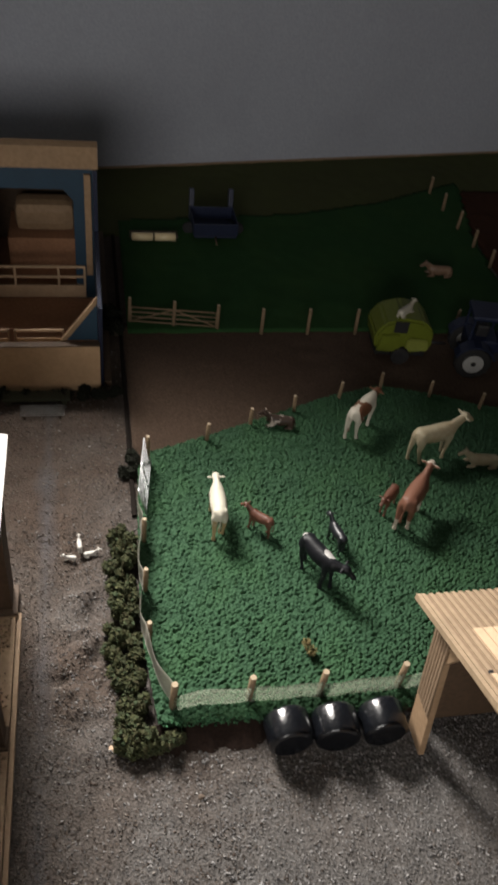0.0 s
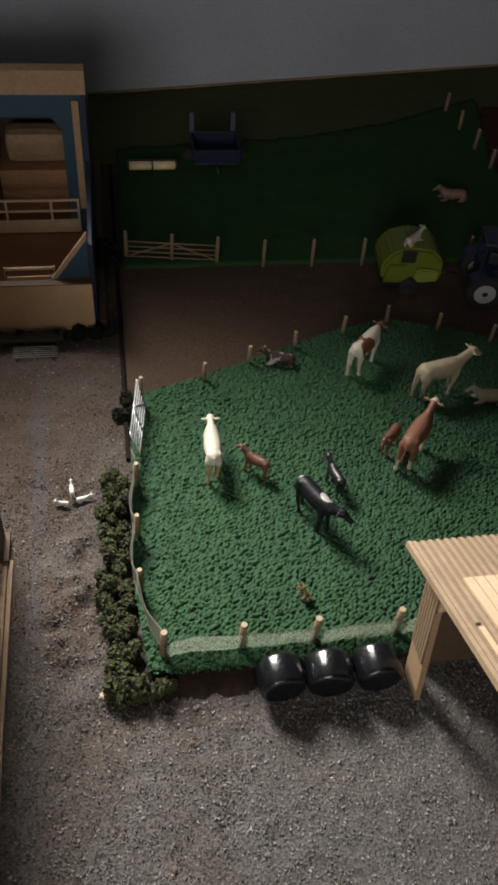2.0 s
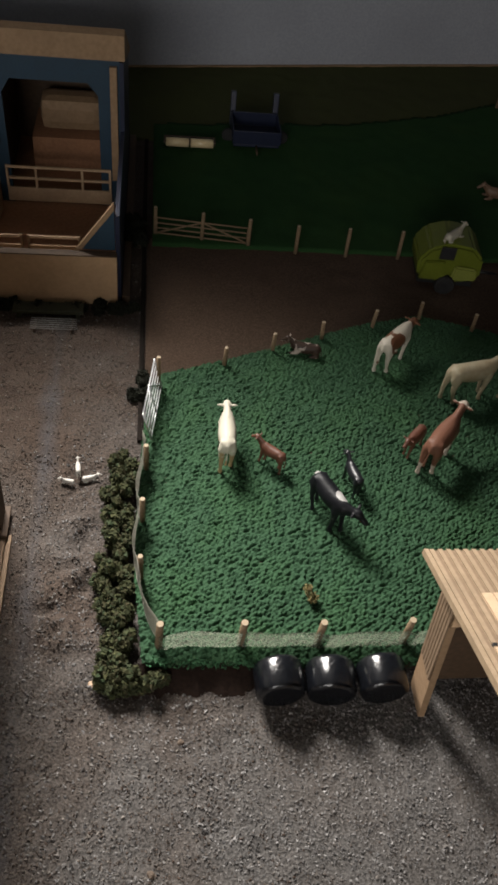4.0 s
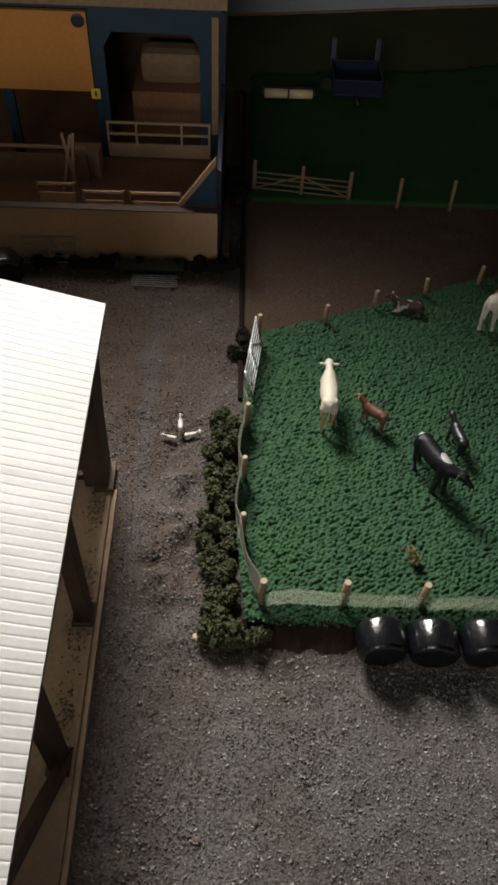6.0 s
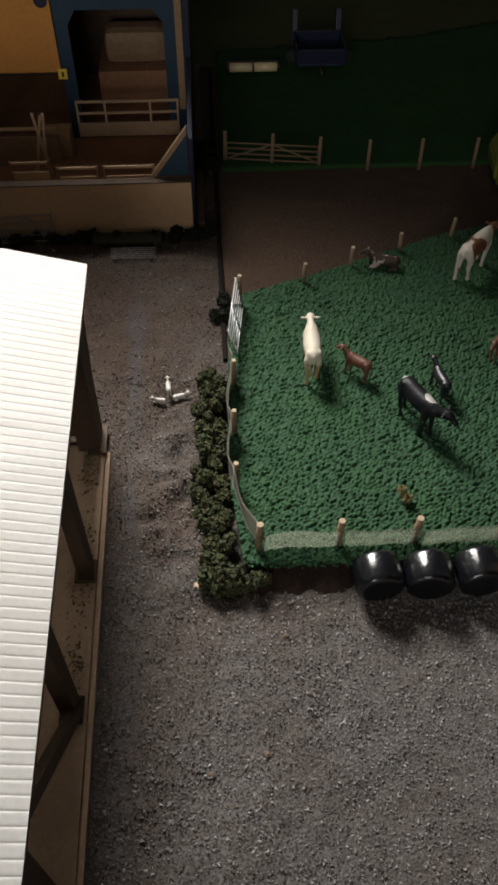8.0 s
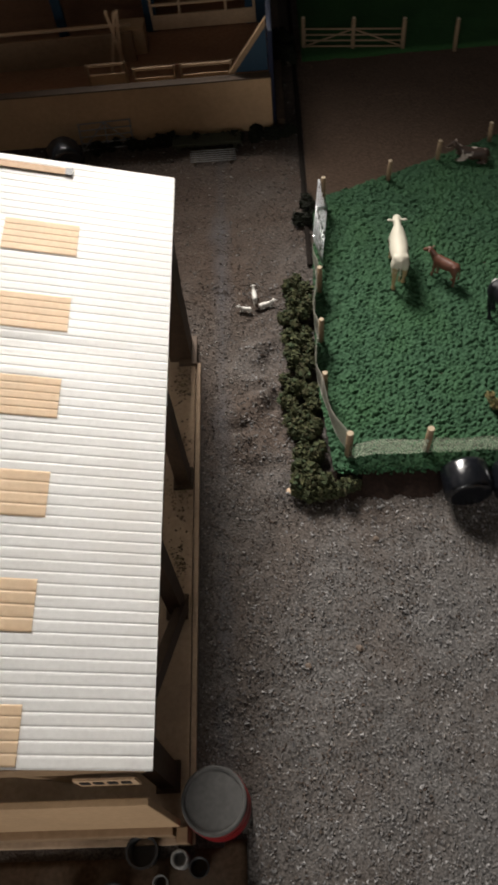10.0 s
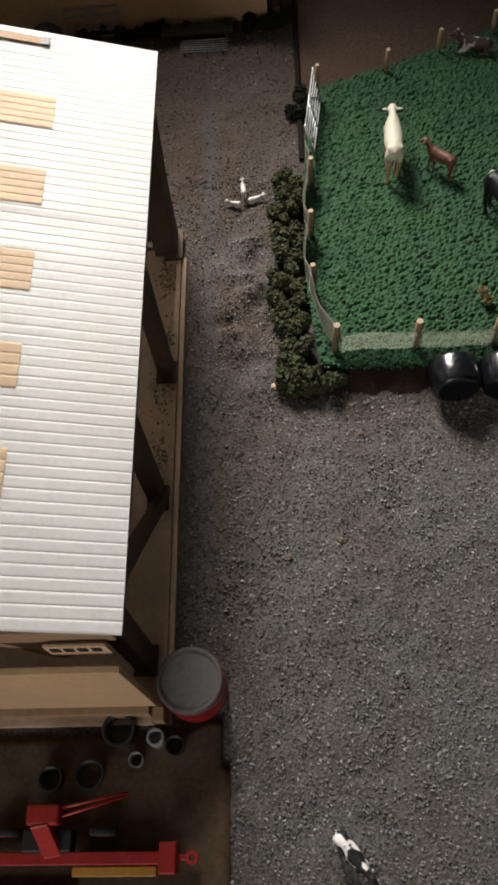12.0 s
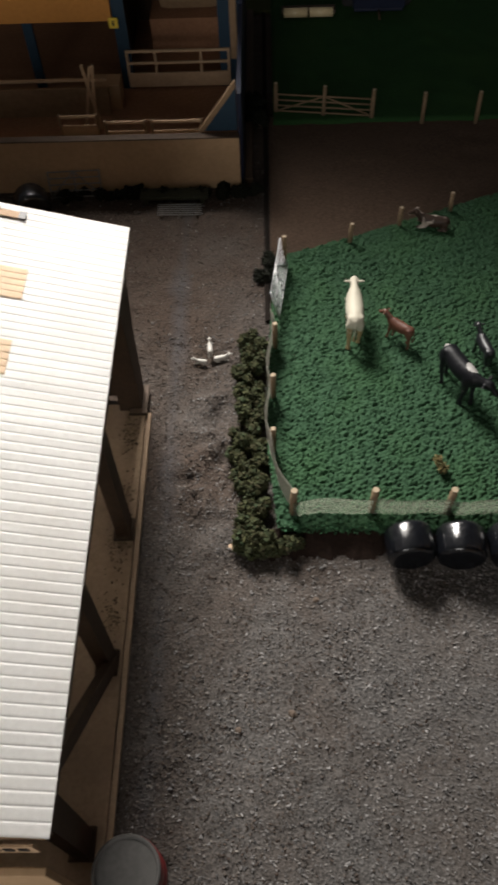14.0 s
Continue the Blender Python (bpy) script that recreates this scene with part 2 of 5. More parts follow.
# ---- mesh helpers ----
def part(name, bm, material, parent=None, label="", smooth=False):
    me = bpy.data.meshes.new(name)
    bmesh.ops.recalc_face_normals(bm, faces=bm.faces[:])
    if smooth:
        for f in bm.faces:
            f.smooth = True
    bm.to_mesh(me)
    bm.free()
    for m in material if isinstance(material, (list, tuple)) else [material]:
        me.materials.append(m)
    ob = new(name, me)
    if parent is not None:
        ob.parent = parent
    if label:
        ob["label"] = label
    return ob


def thing(name, m, label, category, group="", kind=""):
    ob = new(name)
    ob.empty_display_size = 0.01
    ob.matrix_world = m
    return tagged(ob, label, category, group, kind)


def box(bm, x0, x1, y0, y1, z0, z1, bevel=0.0, m=None, mi=0):
    """A box with softened edges, added to bm."""
    vs = [bm.verts.new(p) for p in ((x0, y0, z0), (x1, y0, z0), (x1, y1, z0), (x0, y1, z0), (x0, y0, z1), (x1, y0, z1), (x1, y1, z1), (x0, y1, z1))]
    fs = [bm.faces.new([vs[i] for i in q]) for q in ((3, 2, 1, 0), (4, 5, 6, 7), (0, 1, 5, 4), (1, 2, 6, 5), (2, 3, 7, 6), (3, 0, 4, 7))]
    for f in fs:
        f.material_index = mi
    if m is not None:
        bmesh.ops.transform(bm, matrix=m, verts=vs)
    if bevel:
        es = {e for f in fs for e in f.edges}
        bmesh.ops.bevel(bm, geom=list(es), offset=bevel, segments=2, affect="EDGES", profile=0.6)
    return bm


def boxed(*a, **k):
    return box(bmesh.new(), *a, **k)


def tube(bm, p, q, r0, r1=None, n=10, mi=0):
    """A tapered round bar from p to q."""
    r1 = r0 if r1 is None else r1
    p, q = Vector(p), Vector(q)
    turn = (q - p).to_track_quat("Z", "Y").to_matrix().to_4x4()
    ends = []
    for c, r in ((p, r0), (q, r1)):
        ends.append([bm.verts.new(Matrix.Translation(c) @ turn @ Vector((r * math.cos(2 * math.pi * i / n), r * math.sin(2 * math.pi * i / n), 0))) for i in range(n)])
    for i in range(n):
        f = bm.faces.new((ends[0][i], ends[0][(i + 1) % n], ends[1][(i + 1) % n], ends[1][i]))
        f.smooth, f.material_index = True, mi
    for e in (ends[0][::-1], ends[1]):
        f = bm.faces.new(e)
        f.material_index = mi
    return bm


def lathe(profile, n=40):
    """A turned solid about z from (radius, height) pairs."""
    bm = bmesh.new()
    rings = [[bm.verts.new((r * math.cos(2 * math.pi * i / n), r * math.sin(2 * math.pi * i / n), z)) for i in range(n)] for r, z in profile]
    for a, b in zip(rings, rings[1:]):
        for i in range(n):
            f = bm.faces.new((a[i], a[(i + 1) % n], b[(i + 1) % n], b[i]))
            f.smooth = abs(a[0].co.z - b[0].co.z) > 0.4 * abs(a[0].co.x - b[0].co.x)
    bm.faces.new(rings[0][::-1])
    bm.faces.new(rings[-1])
    return bm


def ring(profile, n=24):
    """A turned ring with an open middle."""
    bm = bmesh.new()
    rings = [[bm.verts.new((r * math.cos(2 * math.pi * i / n), r * math.sin(2 * math.pi * i / n), z)) for i in range(n)] for r, z in profile]
    for a, b in zip(rings, rings[1:] + rings[:1]):
        for i in range(n):
            bm.faces.new((a[i], a[(i + 1) % n], b[(i + 1) % n], b[i]))
    return bm


def outline(pts, z0, z1):
    """An upright slab over the outline pts."""
    bm = bmesh.new()
    lo = [bm.verts.new((x, y, z0)) for x, y in pts]
    hi = [bm.verts.new((x, y, z1)) for x, y in pts]
    n = len(pts)
    for i in range(n):
        bm.faces.new((lo[i], lo[(i + 1) % n], hi[(i + 1) % n], hi[i]))
    bm.faces.new(hi)
    bm.faces.new(lo[::-1])
    return bm


def plate(bm, pts, axis, a0, a1, mi=0):
    """A flat board: the outline pts in the plane across axis, from a0 to a1 along it."""
    def at(p, a):
        return {"x": (a, p[0], p[1]), "y": (p[0], a, p[1]), "z": (p[0], p[1], a)}[axis]
    lo, hi = [bm.verts.new(at(p, a0)) for p in pts], [bm.verts.new(at(p, a1)) for p in pts]
    n = len(pts)
    fs = [bm.faces.new((lo[i], lo[(i + 1) % n], hi[(i + 1) % n], hi[i])) for i in range(n)] + [bm.faces.new(hi), bm.faces.new(lo[::-1])]
    for f in fs:
        f.material_index = mi
    return bm


def sheet(name, xs, ys, height, material, smooth=True):
    """A ground mesh: height(x, y) arrays over a grid."""
    X, Y = np.meshgrid(xs, ys, indexing="ij")
    P = height(X, Y)
    nx, ny = X.shape
    idx = np.arange(nx * ny).reshape(nx, ny)
    quads = np.stack([idx[:-1, :-1], idx[1:, :-1], idx[1:, 1:], idx[:-1, 1:]], -1).reshape(-1, 4)
    me = bpy.data.meshes.new(name)
    me.from_pydata(P.reshape(-1, 3).tolist(), [], quads.tolist())
    me.polygons.foreach_set("use_smooth", [smooth] * len(me.polygons))
    me.materials.append(material)
    return new(name, me)


def value_noise(X, Y, size, seed):
    """Smooth noise in -1..1 at a feature size."""
    rng = np.random.RandomState(seed)
    g = rng.rand(256, 256) * 2 - 1
    u, v = X / size, Y / size
    i, j = np.floor(u).astype(int), np.floor(v).astype(int)
    a, b = u - i, v - j
    a, b = a * a * (3 - 2 * a), b * b * (3 - 2 * b)
    q = lambda di, dj: g[(i + di) % 256, (j + dj) % 256]
    return (q(0, 0) * (1 - a) + q(1, 0) * a) * (1 - b) + (q(0, 1) * (1 - a) + q(1, 1) * a) * b


def crumbs(name, pts, size, material, seed, flat=0.6):
    """Many small angular bits at pts, joined in one mesh."""
    rng = np.random.RandomState(seed)
    pts = np.asarray(pts, float)
    n = len(pts)
    base = np.array([(1, 0, 0), (-0.5, 0.87, 0), (-0.5, -0.87, 0), (0, 0, 1.0), (0, 0, -1.0)])
    s = size * (0.5 + rng.rand(n, 1, 1) * 1.0)
    V = base[None] * s * (0.6 + 0.8 * rng.rand(n, 5, 1))
    V[:, :, 2] *= flat
    q = rng.randn(n, 4)
    q /= np.linalg.norm(q, axis=1, keepdims=True)
    w, x, y, z = q.T
    R = np.stack([1 - 2 * (y * y + z * z), 2 * (x * y - z * w), 2 * (x * z + y * w), 2 * (x * y + z * w), 1 - 2 * (x * x + z * z), 2 * (y * z - x * w), 2 * (x * z - y * w), 2 * (y * z + x * w), 1 - 2 * (x * x + y * y)], -1).reshape(n, 3, 3)
    V = np.einsum("nij,nkj->nki", R, V) + pts[:, None, :]
    F = np.array([(0, 1, 3), (1, 2, 3), (2, 0, 3), (1, 0, 4), (2, 1, 4), (0, 2, 4)])
    F = (F[None] + 5 * np.arange(n)[:, None, None]).reshape(-1, 3)
    me = bpy.data.meshes.new(name)
    me.from_pydata(V.reshape(-1, 3).tolist(), [], F.tolist())
    me.materials.append(material)
    return new(name, me)


def inside(px, py, poly):
    r = np.zeros(px.shape, bool)
    for (x0, y0), (x1, y1) in zip(poly, poly[1:] + poly[:1]):
        c = ((y0 > py) != (y1 > py)) & (px < (x1 - x0) * (py - y0) / (y1 - y0 + 1e-12) + x0)
        r ^= c
    return r


# ---- room ----
def back(x):
    return 1.273 + 0.1655 * x


def wall(name, x0, x1, y0, y1, z0, z1, label):
    return tagged(part(name, boxed(x0, x1, y0, y1, z0, z1), M["room"]), label, "wall", kind="structure")


bm = bmesh.new()
plate(bm, [(-1.6, back(-1.6)), (2.2, back(2.2)), (2.2, back(2.2) + 0.1), (-1.6, back(-1.6) + 0.1)], "z", -0.75, 1.75)
tagged(part("wall_north", bm, M["wall"]), "plain grey matt room wall behind the model farm", "wall", kind="structure")
wall("wall_west", -1.7, -1.6, -2.1, 1.2, -0.75, 1.75, "plain painted side wall of the room")
wall("wall_east", 2.2, 2.3, -2.1, 1.75, -0.75, 1.75, "plain painted side wall of the room")
bm = bmesh.new()
for a in ((-1.6, -1.2, -0.75, 1.75), (0.0, 2.2, -0.75, 1.75), (-1.2, 0.0, -0.75, 0.4), (-1.2, 0.0, 1.6, 1.75)):
    box(bm, a[0], a[1], -2.1, -2.0, a[2], a[3])
tagged(part("wall_south", bm, M["room"]), "plain painted room wall with a window opening", "wall", kind="structure")
tagged(part("ceiling", boxed(-1.7, 2.3, -2.1, 1.75, 1.75, 1.85), M["room"]), "plain pale room ceiling", "ceiling", kind="structure")
tagged(part("floor", boxed(-1.7, 2.3, -2.1, 1.75, -0.85, -0.75), M["room"]), "plain room floor under the model farm board", "floor", kind="structure")

# ---- ground ----
PADDOCK = [(-0.016, -0.0175), (0.06, -0.0185), (0.12, -0.0215), (0.30, -0.022), (0.60, -0.022), (0.66, 0.15), (0.65, 0.36), (0.575, 0.428), (0.50, 0.447), (0.432, 0.478), (0.361, 0.498), (0.28, 0.478), (0.216, 0.452), (0.147, 0.424), (0.082, 0.396), (0.0, 0.368), (-0.014, 0.34), (-0.020, 0.25), (-0.024, 0.15), (-0.024, 0.07)]


def yard_relief(X, Y2):
    z = 0.0016 * value_noise(X, Y2, 0.03, 1) + 0.0013 * value_noise(X, Y2, 0.012, 2)
    rough = np.exp(-(((X + 0.085) / 0.03) ** 2)) * np.exp(-(((Y2 - 0.09) / 0.12) ** 2))
    z += rough * (0.0085 * value_noise(X, Y2, 0.024, 3) + 0.0055 * value_noise(X, Y2, 0.012, 4))
    ruts = np.exp(-(((X + 0.13) / 0.02) ** 2)) * (Y2 > -0.3) * (Y2 < 0.5)
    return z - 0.0012 * ruts


def yard_height(X, Y):
    Y2 = -0.9 + (Y + 0.9) / 2.3 * (back(X) + 0.9)
    return np.stack([X, Y2, yard_relief(X, Y2)], -1)


def tint_yard(m):
    """Browner earth towards the shed and the lane, darkened for the dimmer light there; greyer grit towards the front.
    """
    nt = m.node_tree
    b = nt.nodes["Principled BSDF"]
    src = b.inputs["Base Color"].links[0].from_socket
    tc, sep = nt.nodes.new("ShaderNodeTexCoord"), nt.nodes.new("ShaderNodeSeparateXYZ")
    nt.links.new(tc.outputs["Object"], sep.inputs[0])
    n = nt.nodes.new("ShaderNodeTexNoise")
    n.inputs["Scale"].default_value = 11
    nt.links.new(tc.outputs["Object"], n.inputs["Vector"])
    f1, f2, f3 = nt.nodes.new("ShaderNodeMath"), nt.nodes.new("ShaderNodeMath"), nt.nodes.new("ShaderNodeMath")
    f1.operation = f2.operation = f3.operation = "MULTIPLY_ADD"
    nt.links.new(sep.outputs[0], f1.inputs[0])
    f1.inputs[1].default_value, f1.inputs[2].default_value = -2.2, -0.35
    nt.links.new(sep.outputs[1], f2.inputs[0])
    f2.inputs[1].default_value = 0.9
    nt.links.new(f1.outputs[0], f2.inputs[2])
    nt.links.new(n.outputs["Fac"], f3.inputs[0])
    f3.inputs[1].default_value, f3.use_clamp = 1.5, True
    nt.links.new(f2.outputs[0], f3.inputs[2])
    mix = nt.nodes.new("ShaderNodeMix")
    mix.data_type, mix.blend_type = "RGBA", "MULTIPLY"
    nt.links.new(f3.outputs[0], mix.inputs[0])
    nt.links.new(src, mix.inputs[6])
    mix.inputs[7].default_value = (0.66, 0.49, 0.38, 1)
    # a blue-grey track of finer grit beside the shed, darkened for the eaves' shade
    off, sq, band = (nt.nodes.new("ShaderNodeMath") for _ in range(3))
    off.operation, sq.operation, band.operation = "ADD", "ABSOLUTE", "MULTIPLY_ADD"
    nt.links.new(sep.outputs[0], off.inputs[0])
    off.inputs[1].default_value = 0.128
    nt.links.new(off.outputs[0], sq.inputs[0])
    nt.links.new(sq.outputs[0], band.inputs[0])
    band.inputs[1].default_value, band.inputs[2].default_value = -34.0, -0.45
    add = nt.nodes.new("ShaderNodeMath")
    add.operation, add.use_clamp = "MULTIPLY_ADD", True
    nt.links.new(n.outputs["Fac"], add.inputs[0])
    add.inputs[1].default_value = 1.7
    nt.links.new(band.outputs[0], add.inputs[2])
    shaded_track = nt.nodes.new("ShaderNodeMix")
    shaded_track.data_type = "RGBA"
    nt.links.new(add.outputs[0], shaded_track.inputs[0])
    nt.links.new(mix.outputs[2], shaded_track.inputs[6])
    shaded_track.inputs[7].default_value = (0.050, 0.052, 0.059, 1)
    nt.links.new(shaded_track.outputs[2], b.inputs["Base Color"])


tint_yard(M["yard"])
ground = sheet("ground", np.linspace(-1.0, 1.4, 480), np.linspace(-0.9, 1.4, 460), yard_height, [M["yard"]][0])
tagged(ground, "grey-brown gritty gravel yard of the model farm", "ground", kind="structure")
tagged(part("table", boxed(-1.0, 1.4, -0.9, 1.03, -0.06, -0.02), M["plydark"]), "plain board under the model farm", "table", kind="structure")


def mat_over(name, poly, z, material, label, category, amp=0.001, step=0.012, feature=0.02):
    """A thin mat on the ground over the outline poly, with an uneven top."""
    px, py = [p[0] for p in poly], [p[1] for p in poly]
    xs, ys = np.arange(min(px), max(px), step), np.arange(min(py), max(py), step)
    X, Y = np.meshgrid(xs, ys, indexing="ij")
    keep = inside(X + step / 2, Y + step / 2, poly)[:-1, :-1]
    Z = z + amp * value_noise(X, Y, feature, 7) + amp * 0.5 * value_noise(X, Y, feature * 0.4, 8)
    idx = np.arange(X.size).reshape(X.shape)
    quads = np.stack([idx[:-1, :-1], idx[1:, :-1], idx[1:, 1:], idx[:-1, 1:]], -1)[keep]
    me = bpy.data.meshes.new(name)
    me.from_pydata(np.stack([X, Y, Z], -1).reshape(-1, 3).tolist(), [], quads.tolist())
    bm = bmesh.new()
    bm.from_mesh(me)
    bmesh.ops.delete(bm, geom=[v for v in bm.verts if not v.link_faces], context="VERTS")
    skirt = bmesh.ops.extrude_edge_only(bm, edges=[e for e in bm.edges if e.is_boundary])
    for v in skirt["geom"]:
        if isinstance(v, bmesh.types.BMVert):
            v.co.z = -0.003
    for f in bm.faces:
        f.smooth = True
    bm.to_mesh(me)
    bm.free()
    me.materials.append(material)
    return tagged(new(name, me), label, category, kind="structure")


mat_over("lane", [(-0.017, 0.35), (0.1, 0.37), (0.75, 0.37), (1.3, 0.40), (1.3, 0.69), (0.3, 0.69), (-0.017, 0.69)], 0.0035, M["lane"], "brown earth lane between paddock and field", "road", 0.0012, 0.008)
mat_over("grass_field", [(-0.01, 0.664), (0.68, 0.652), (0.69, 0.80), (0.71, 1.0), (0.765, 1.24), (0.55, 1.13), (0.35, 1.07), (0.1, 1.04), (-0.01, 1.03)], 0.008, M["field"], "dark green grass mat behind the lane", "grass", 0.001, 0.008)
mat_over("turf_bank", [(-0.4, 0.98), (0.1, 0.98), (0.7, 0.98), (0.74, 1.18), (1.35, 1.18), (1.35, 1.50), (-0.4, 1.205)], 0.005, M["olive"], "dull olive turf strip along the wall", "grass", 0.0008, 0.008)
mat_over("ploughed_field", [(0.69, 0.66), (1.35, 0.66), (1.35, 1.20), (0.76, 1.20), (0.715, 1.0), (0.70, 0.80)], 0.0075, M["plough"], "reddish brown ploughed field", "field", 0.002, 0.008, 0.015)
bm = bmesh.new()
plate(bm, [(-0.4, back(-0.4) - 0.006), (1.35, back(1.35) - 0.006), (1.35, back(1.35) - 0.0005), (-0.4, back(-0.4) - 0.0005)], "z", 0.0, 0.0075)
tagged(part("trim", bm, M["plywood"]), "thin pale wooden strip along the wall foot", "trim", kind="structure")
# bare brown earth, with the shed's shadow put into its colour and outline
M["bare"] = mat("shaded_bare_earth", (0.068, 0.042, 0.026), (0.044, 0.028, 0.017), 0.95, 260, 22, 0.4, dist=0.0008, c3=(0.11, 0.088, 0.066), amount=0.45, spec=0.15)
mat_over("bare_earth", [(-0.62, -0.352), (-0.155, -0.352), (-0.112, -0.340), (-0.104, -0.40), (-0.108, -0.52), (-0.100, -0.66), (-0.62, -0.66)], 0.0026, M["bare"], "smooth brown earth before the cattle shed, darkened for the shed's shadow", "ground", 0.0006, 0.006)
box_gap = boxed(-0.0250, -0.0190, 0.27, 0.98, -0.002, 0.0042, 0.001)
tagged(part("joint", box_gap, mat("dark_gap", (0.014, 0.011, 0.009), (0.008, 0.006, 0.005), 0.95, 300, 30, 0.3, spec=0.1)), "dark joint between two boards of the layout", "joint", kind="structure")

# brown grit, kept extra dark for the weaker light near the shed
M["grit_brown"] = island_mat("brown_chips", [(0.044, 0.032, 0.025), (0.06, 0.047, 0.038), (0.056, 0.036, 0.026), (0.08, 0.066, 0.055), (0.042, 0.031, 0.025), (0.20, 0.18, 0.16)], 0.8, 0.4)
rng = np.random.RandomState(5)
N = 150000
gx, gy = rng.uniform(-0.42, 0.60, N), rng.uniform(-0.64, 0.62, N)
ok = ~inside(gx, gy, PADDOCK) & ~((gx < -0.17) & (gy > -0.33) & (gy < 0.2)) & ~((gx > -0.02) & (gy > 0.33)) & ~((gx < -0.104 + 0.006 * value_noise(gx, gy, 0.02, 19)) & (gy < -0.335))
ok &= rng.rand(N) < np.where(gy > 0.25, 0.35, 1.0)
gx, gy = gx[ok], gy[ok]
lift = np.clip(value_noise(gx, gy, 0.02, 17), 0, 1) * 0.0012
pts = np.stack([gx, gy, rng.uniform(-0.0005, 0.0004, gx.size) + 0.6 * lift + yard_relief(gx, gy)], -1)
brown = rng.rand(gx.size) < np.clip(0.60 - 2.2 * gx + 0.9 * (gy - 0.05) + 0.35 * value_noise(gx, gy, 0.07, 18), 0.08, 0.92)
tagged(crumbs("gravel", pts[~brown], 0.00145, M["grit"], 6), "loose grey grit strewn over the yard", "gravel", kind="stuff")
big = rng.rand(gx.size) < 0.09
tagged(crumbs("gravel", pts[big & (gx > -0.12)], 0.0019, M["grit"], 7), "coarser grey chips lying among the grit", "gravel", kind="stuff")
tagged(crumbs("gravel", pts[brown], 0.0014, M["grit_brown"], 9), "loose brown grit strewn over the yard", "gravel", kind="stuff")


# ---- paddock ----
def turf(X, Y):
    """Clumpy tufts set in slanting rows."""
    c, s = math.cos(radians(40)), math.sin(radians(40))
    X, Y = X + 0.0012 * value_noise(X, Y, 0.02, 11), Y + 0.0012 * value_noise(X, Y, 0.02, 12)
    U, V = c * X - s * Y, s * X + c * Y
    su, sv = 0.0041, 0.0060
    g = np.random.RandomState(13)
    jx, jy, hh, tilt = g.rand(256, 256), g.rand(256, 256), g.rand(256, 256), g.rand(256, 256)
    out = np.full(X.shape, -1.0)
    iu, iv = np.floor(U / su).astype(int), np.floor(V / sv).astype(int)
    for du in (-1, 0, 1):
        for dv in (-1, 0, 1):
            a, b = iu + du, iv + dv
            k = (a % 256, b % 256)
            du2 = U - (a + 0.5 + 0.5 * (jx[k] - 0.5) + 0.5 * (b % 2)) * su
            dv2 = V - (b + 0.5 + 0.45 * (jy[k] - 0.5)) * sv
            du2 = du2 - (tilt[k] - 0.25) * 0.7 * dv2
            d = (du2 / (0.60 * su)) ** 2 + (dv2 / (0.60 * sv)) ** 2
            lean = 0.35 * dv2 / sv
            out = np.maximum(out, (0.55 + 0.65 * hh[k]) * (1 - d) + lean)
    return 0.0162 + 0.0031 * np.clip(out, -0.5, 1.4) + 0.0009 * value_noise(X, Y, 0.06, 14) + 0.0006 * value_noise(X, Y, 0.0024, 15)


step = 0.00105
xs, ys = np.arange(-0.03, 0.67, step), np.arange(-0.034, 0.505, step)
X, Y = np.meshgrid(xs, ys, indexing="ij")
keep = inside(X, Y, PADDOCK)[:-1, :-1]
idx = np.arange(X.size).reshape(X.shape)
quads = np.stack([idx[:-1, :-1], idx[1:, :-1], idx[1:, 1:], idx[:-1, 1:]], -1)[keep]
used = np.unique(quads)
remap = np.zeros(X.size, int)
remap[used] = np.arange(used.size)
me = bpy.data.meshes.new("turf")
me.from_pydata(np.stack([X, Y, turf(X, Y)], -1).reshape(-1, 3)[used].tolist(), [], remap[quads].tolist())
me.polygons.foreach_set("use_smooth", [True] * len(me.polygons))
me.materials.append(M["grass"])
paddock = thing("paddock", Matrix(), "raised paddock of clumpy green mat on a brown base", "paddock", kind="structure")
new("turf", me).parent = paddock
part("base", outline([(x * 0.997 + 0.001, y * 0.997 + 0.001) for x, y in PADDOCK], -0.002, 0.0145), M["earth"], paddock, "dark brown cut edge")


# near-black earth colour holding the shade in front of the paddock slab
M["shade_bank"] = mat("shaded_earth", (0.020, 0.0115, 0.008), (0.011, 0.0066, 0.005), 0.95, 300, 30, 0.8, dist=0.001, spec=0.15)


def shade_bank_height(X, Y):
    """Low earth slope from the slab to the yard, ragged at its foot, added for the slab's shade."""
    reach = 0.0235 + 0.0035 * value_noise(X, Y * 0, 0.012, 51)
    fall = np.clip((-0.0165 - Y) / reach, 0, 1.4)
    ends = np.clip(np.minimum(X + 0.030, 0.098 - X) / 0.012, 0, 1)
    Z2 = (0.0125 * (1 - fall) + 0.0016) * ends - 0.003 * (1 - ends) + 0.0008 * value_noise(X, Y, 0.006, 52)
    return np.stack([X, Y, Z2], -1)


shade_bank = sheet("shade_bank", np.linspace(-0.034, 0.102, 70), np.linspace(-0.056, -0.0165, 30), shade_bank_height, M["shade_bank"])
shade_bank.parent = paddock
tagged(shade_bank, "dark earth slope added for the shade at the paddock foot")


def edge_points(path, n, spread, z0, z1, seed):
    g = np.random.RandomState(seed)
    path = np.array(path)
    seg = np.linalg.norm(np.diff(path, axis=0), axis=1)
    at = np.concatenate([[0], np.cumsum(seg)])
    t = g.rand(n) * at[-1]
    x, y = np.interp(t, at, path[:, 0]), np.interp(t, at, path[:, 1])
    return np.stack([x + g.randn(n) * spread, y + g.randn(n) * spread, g.uniform(z0, z1, n)], -1)


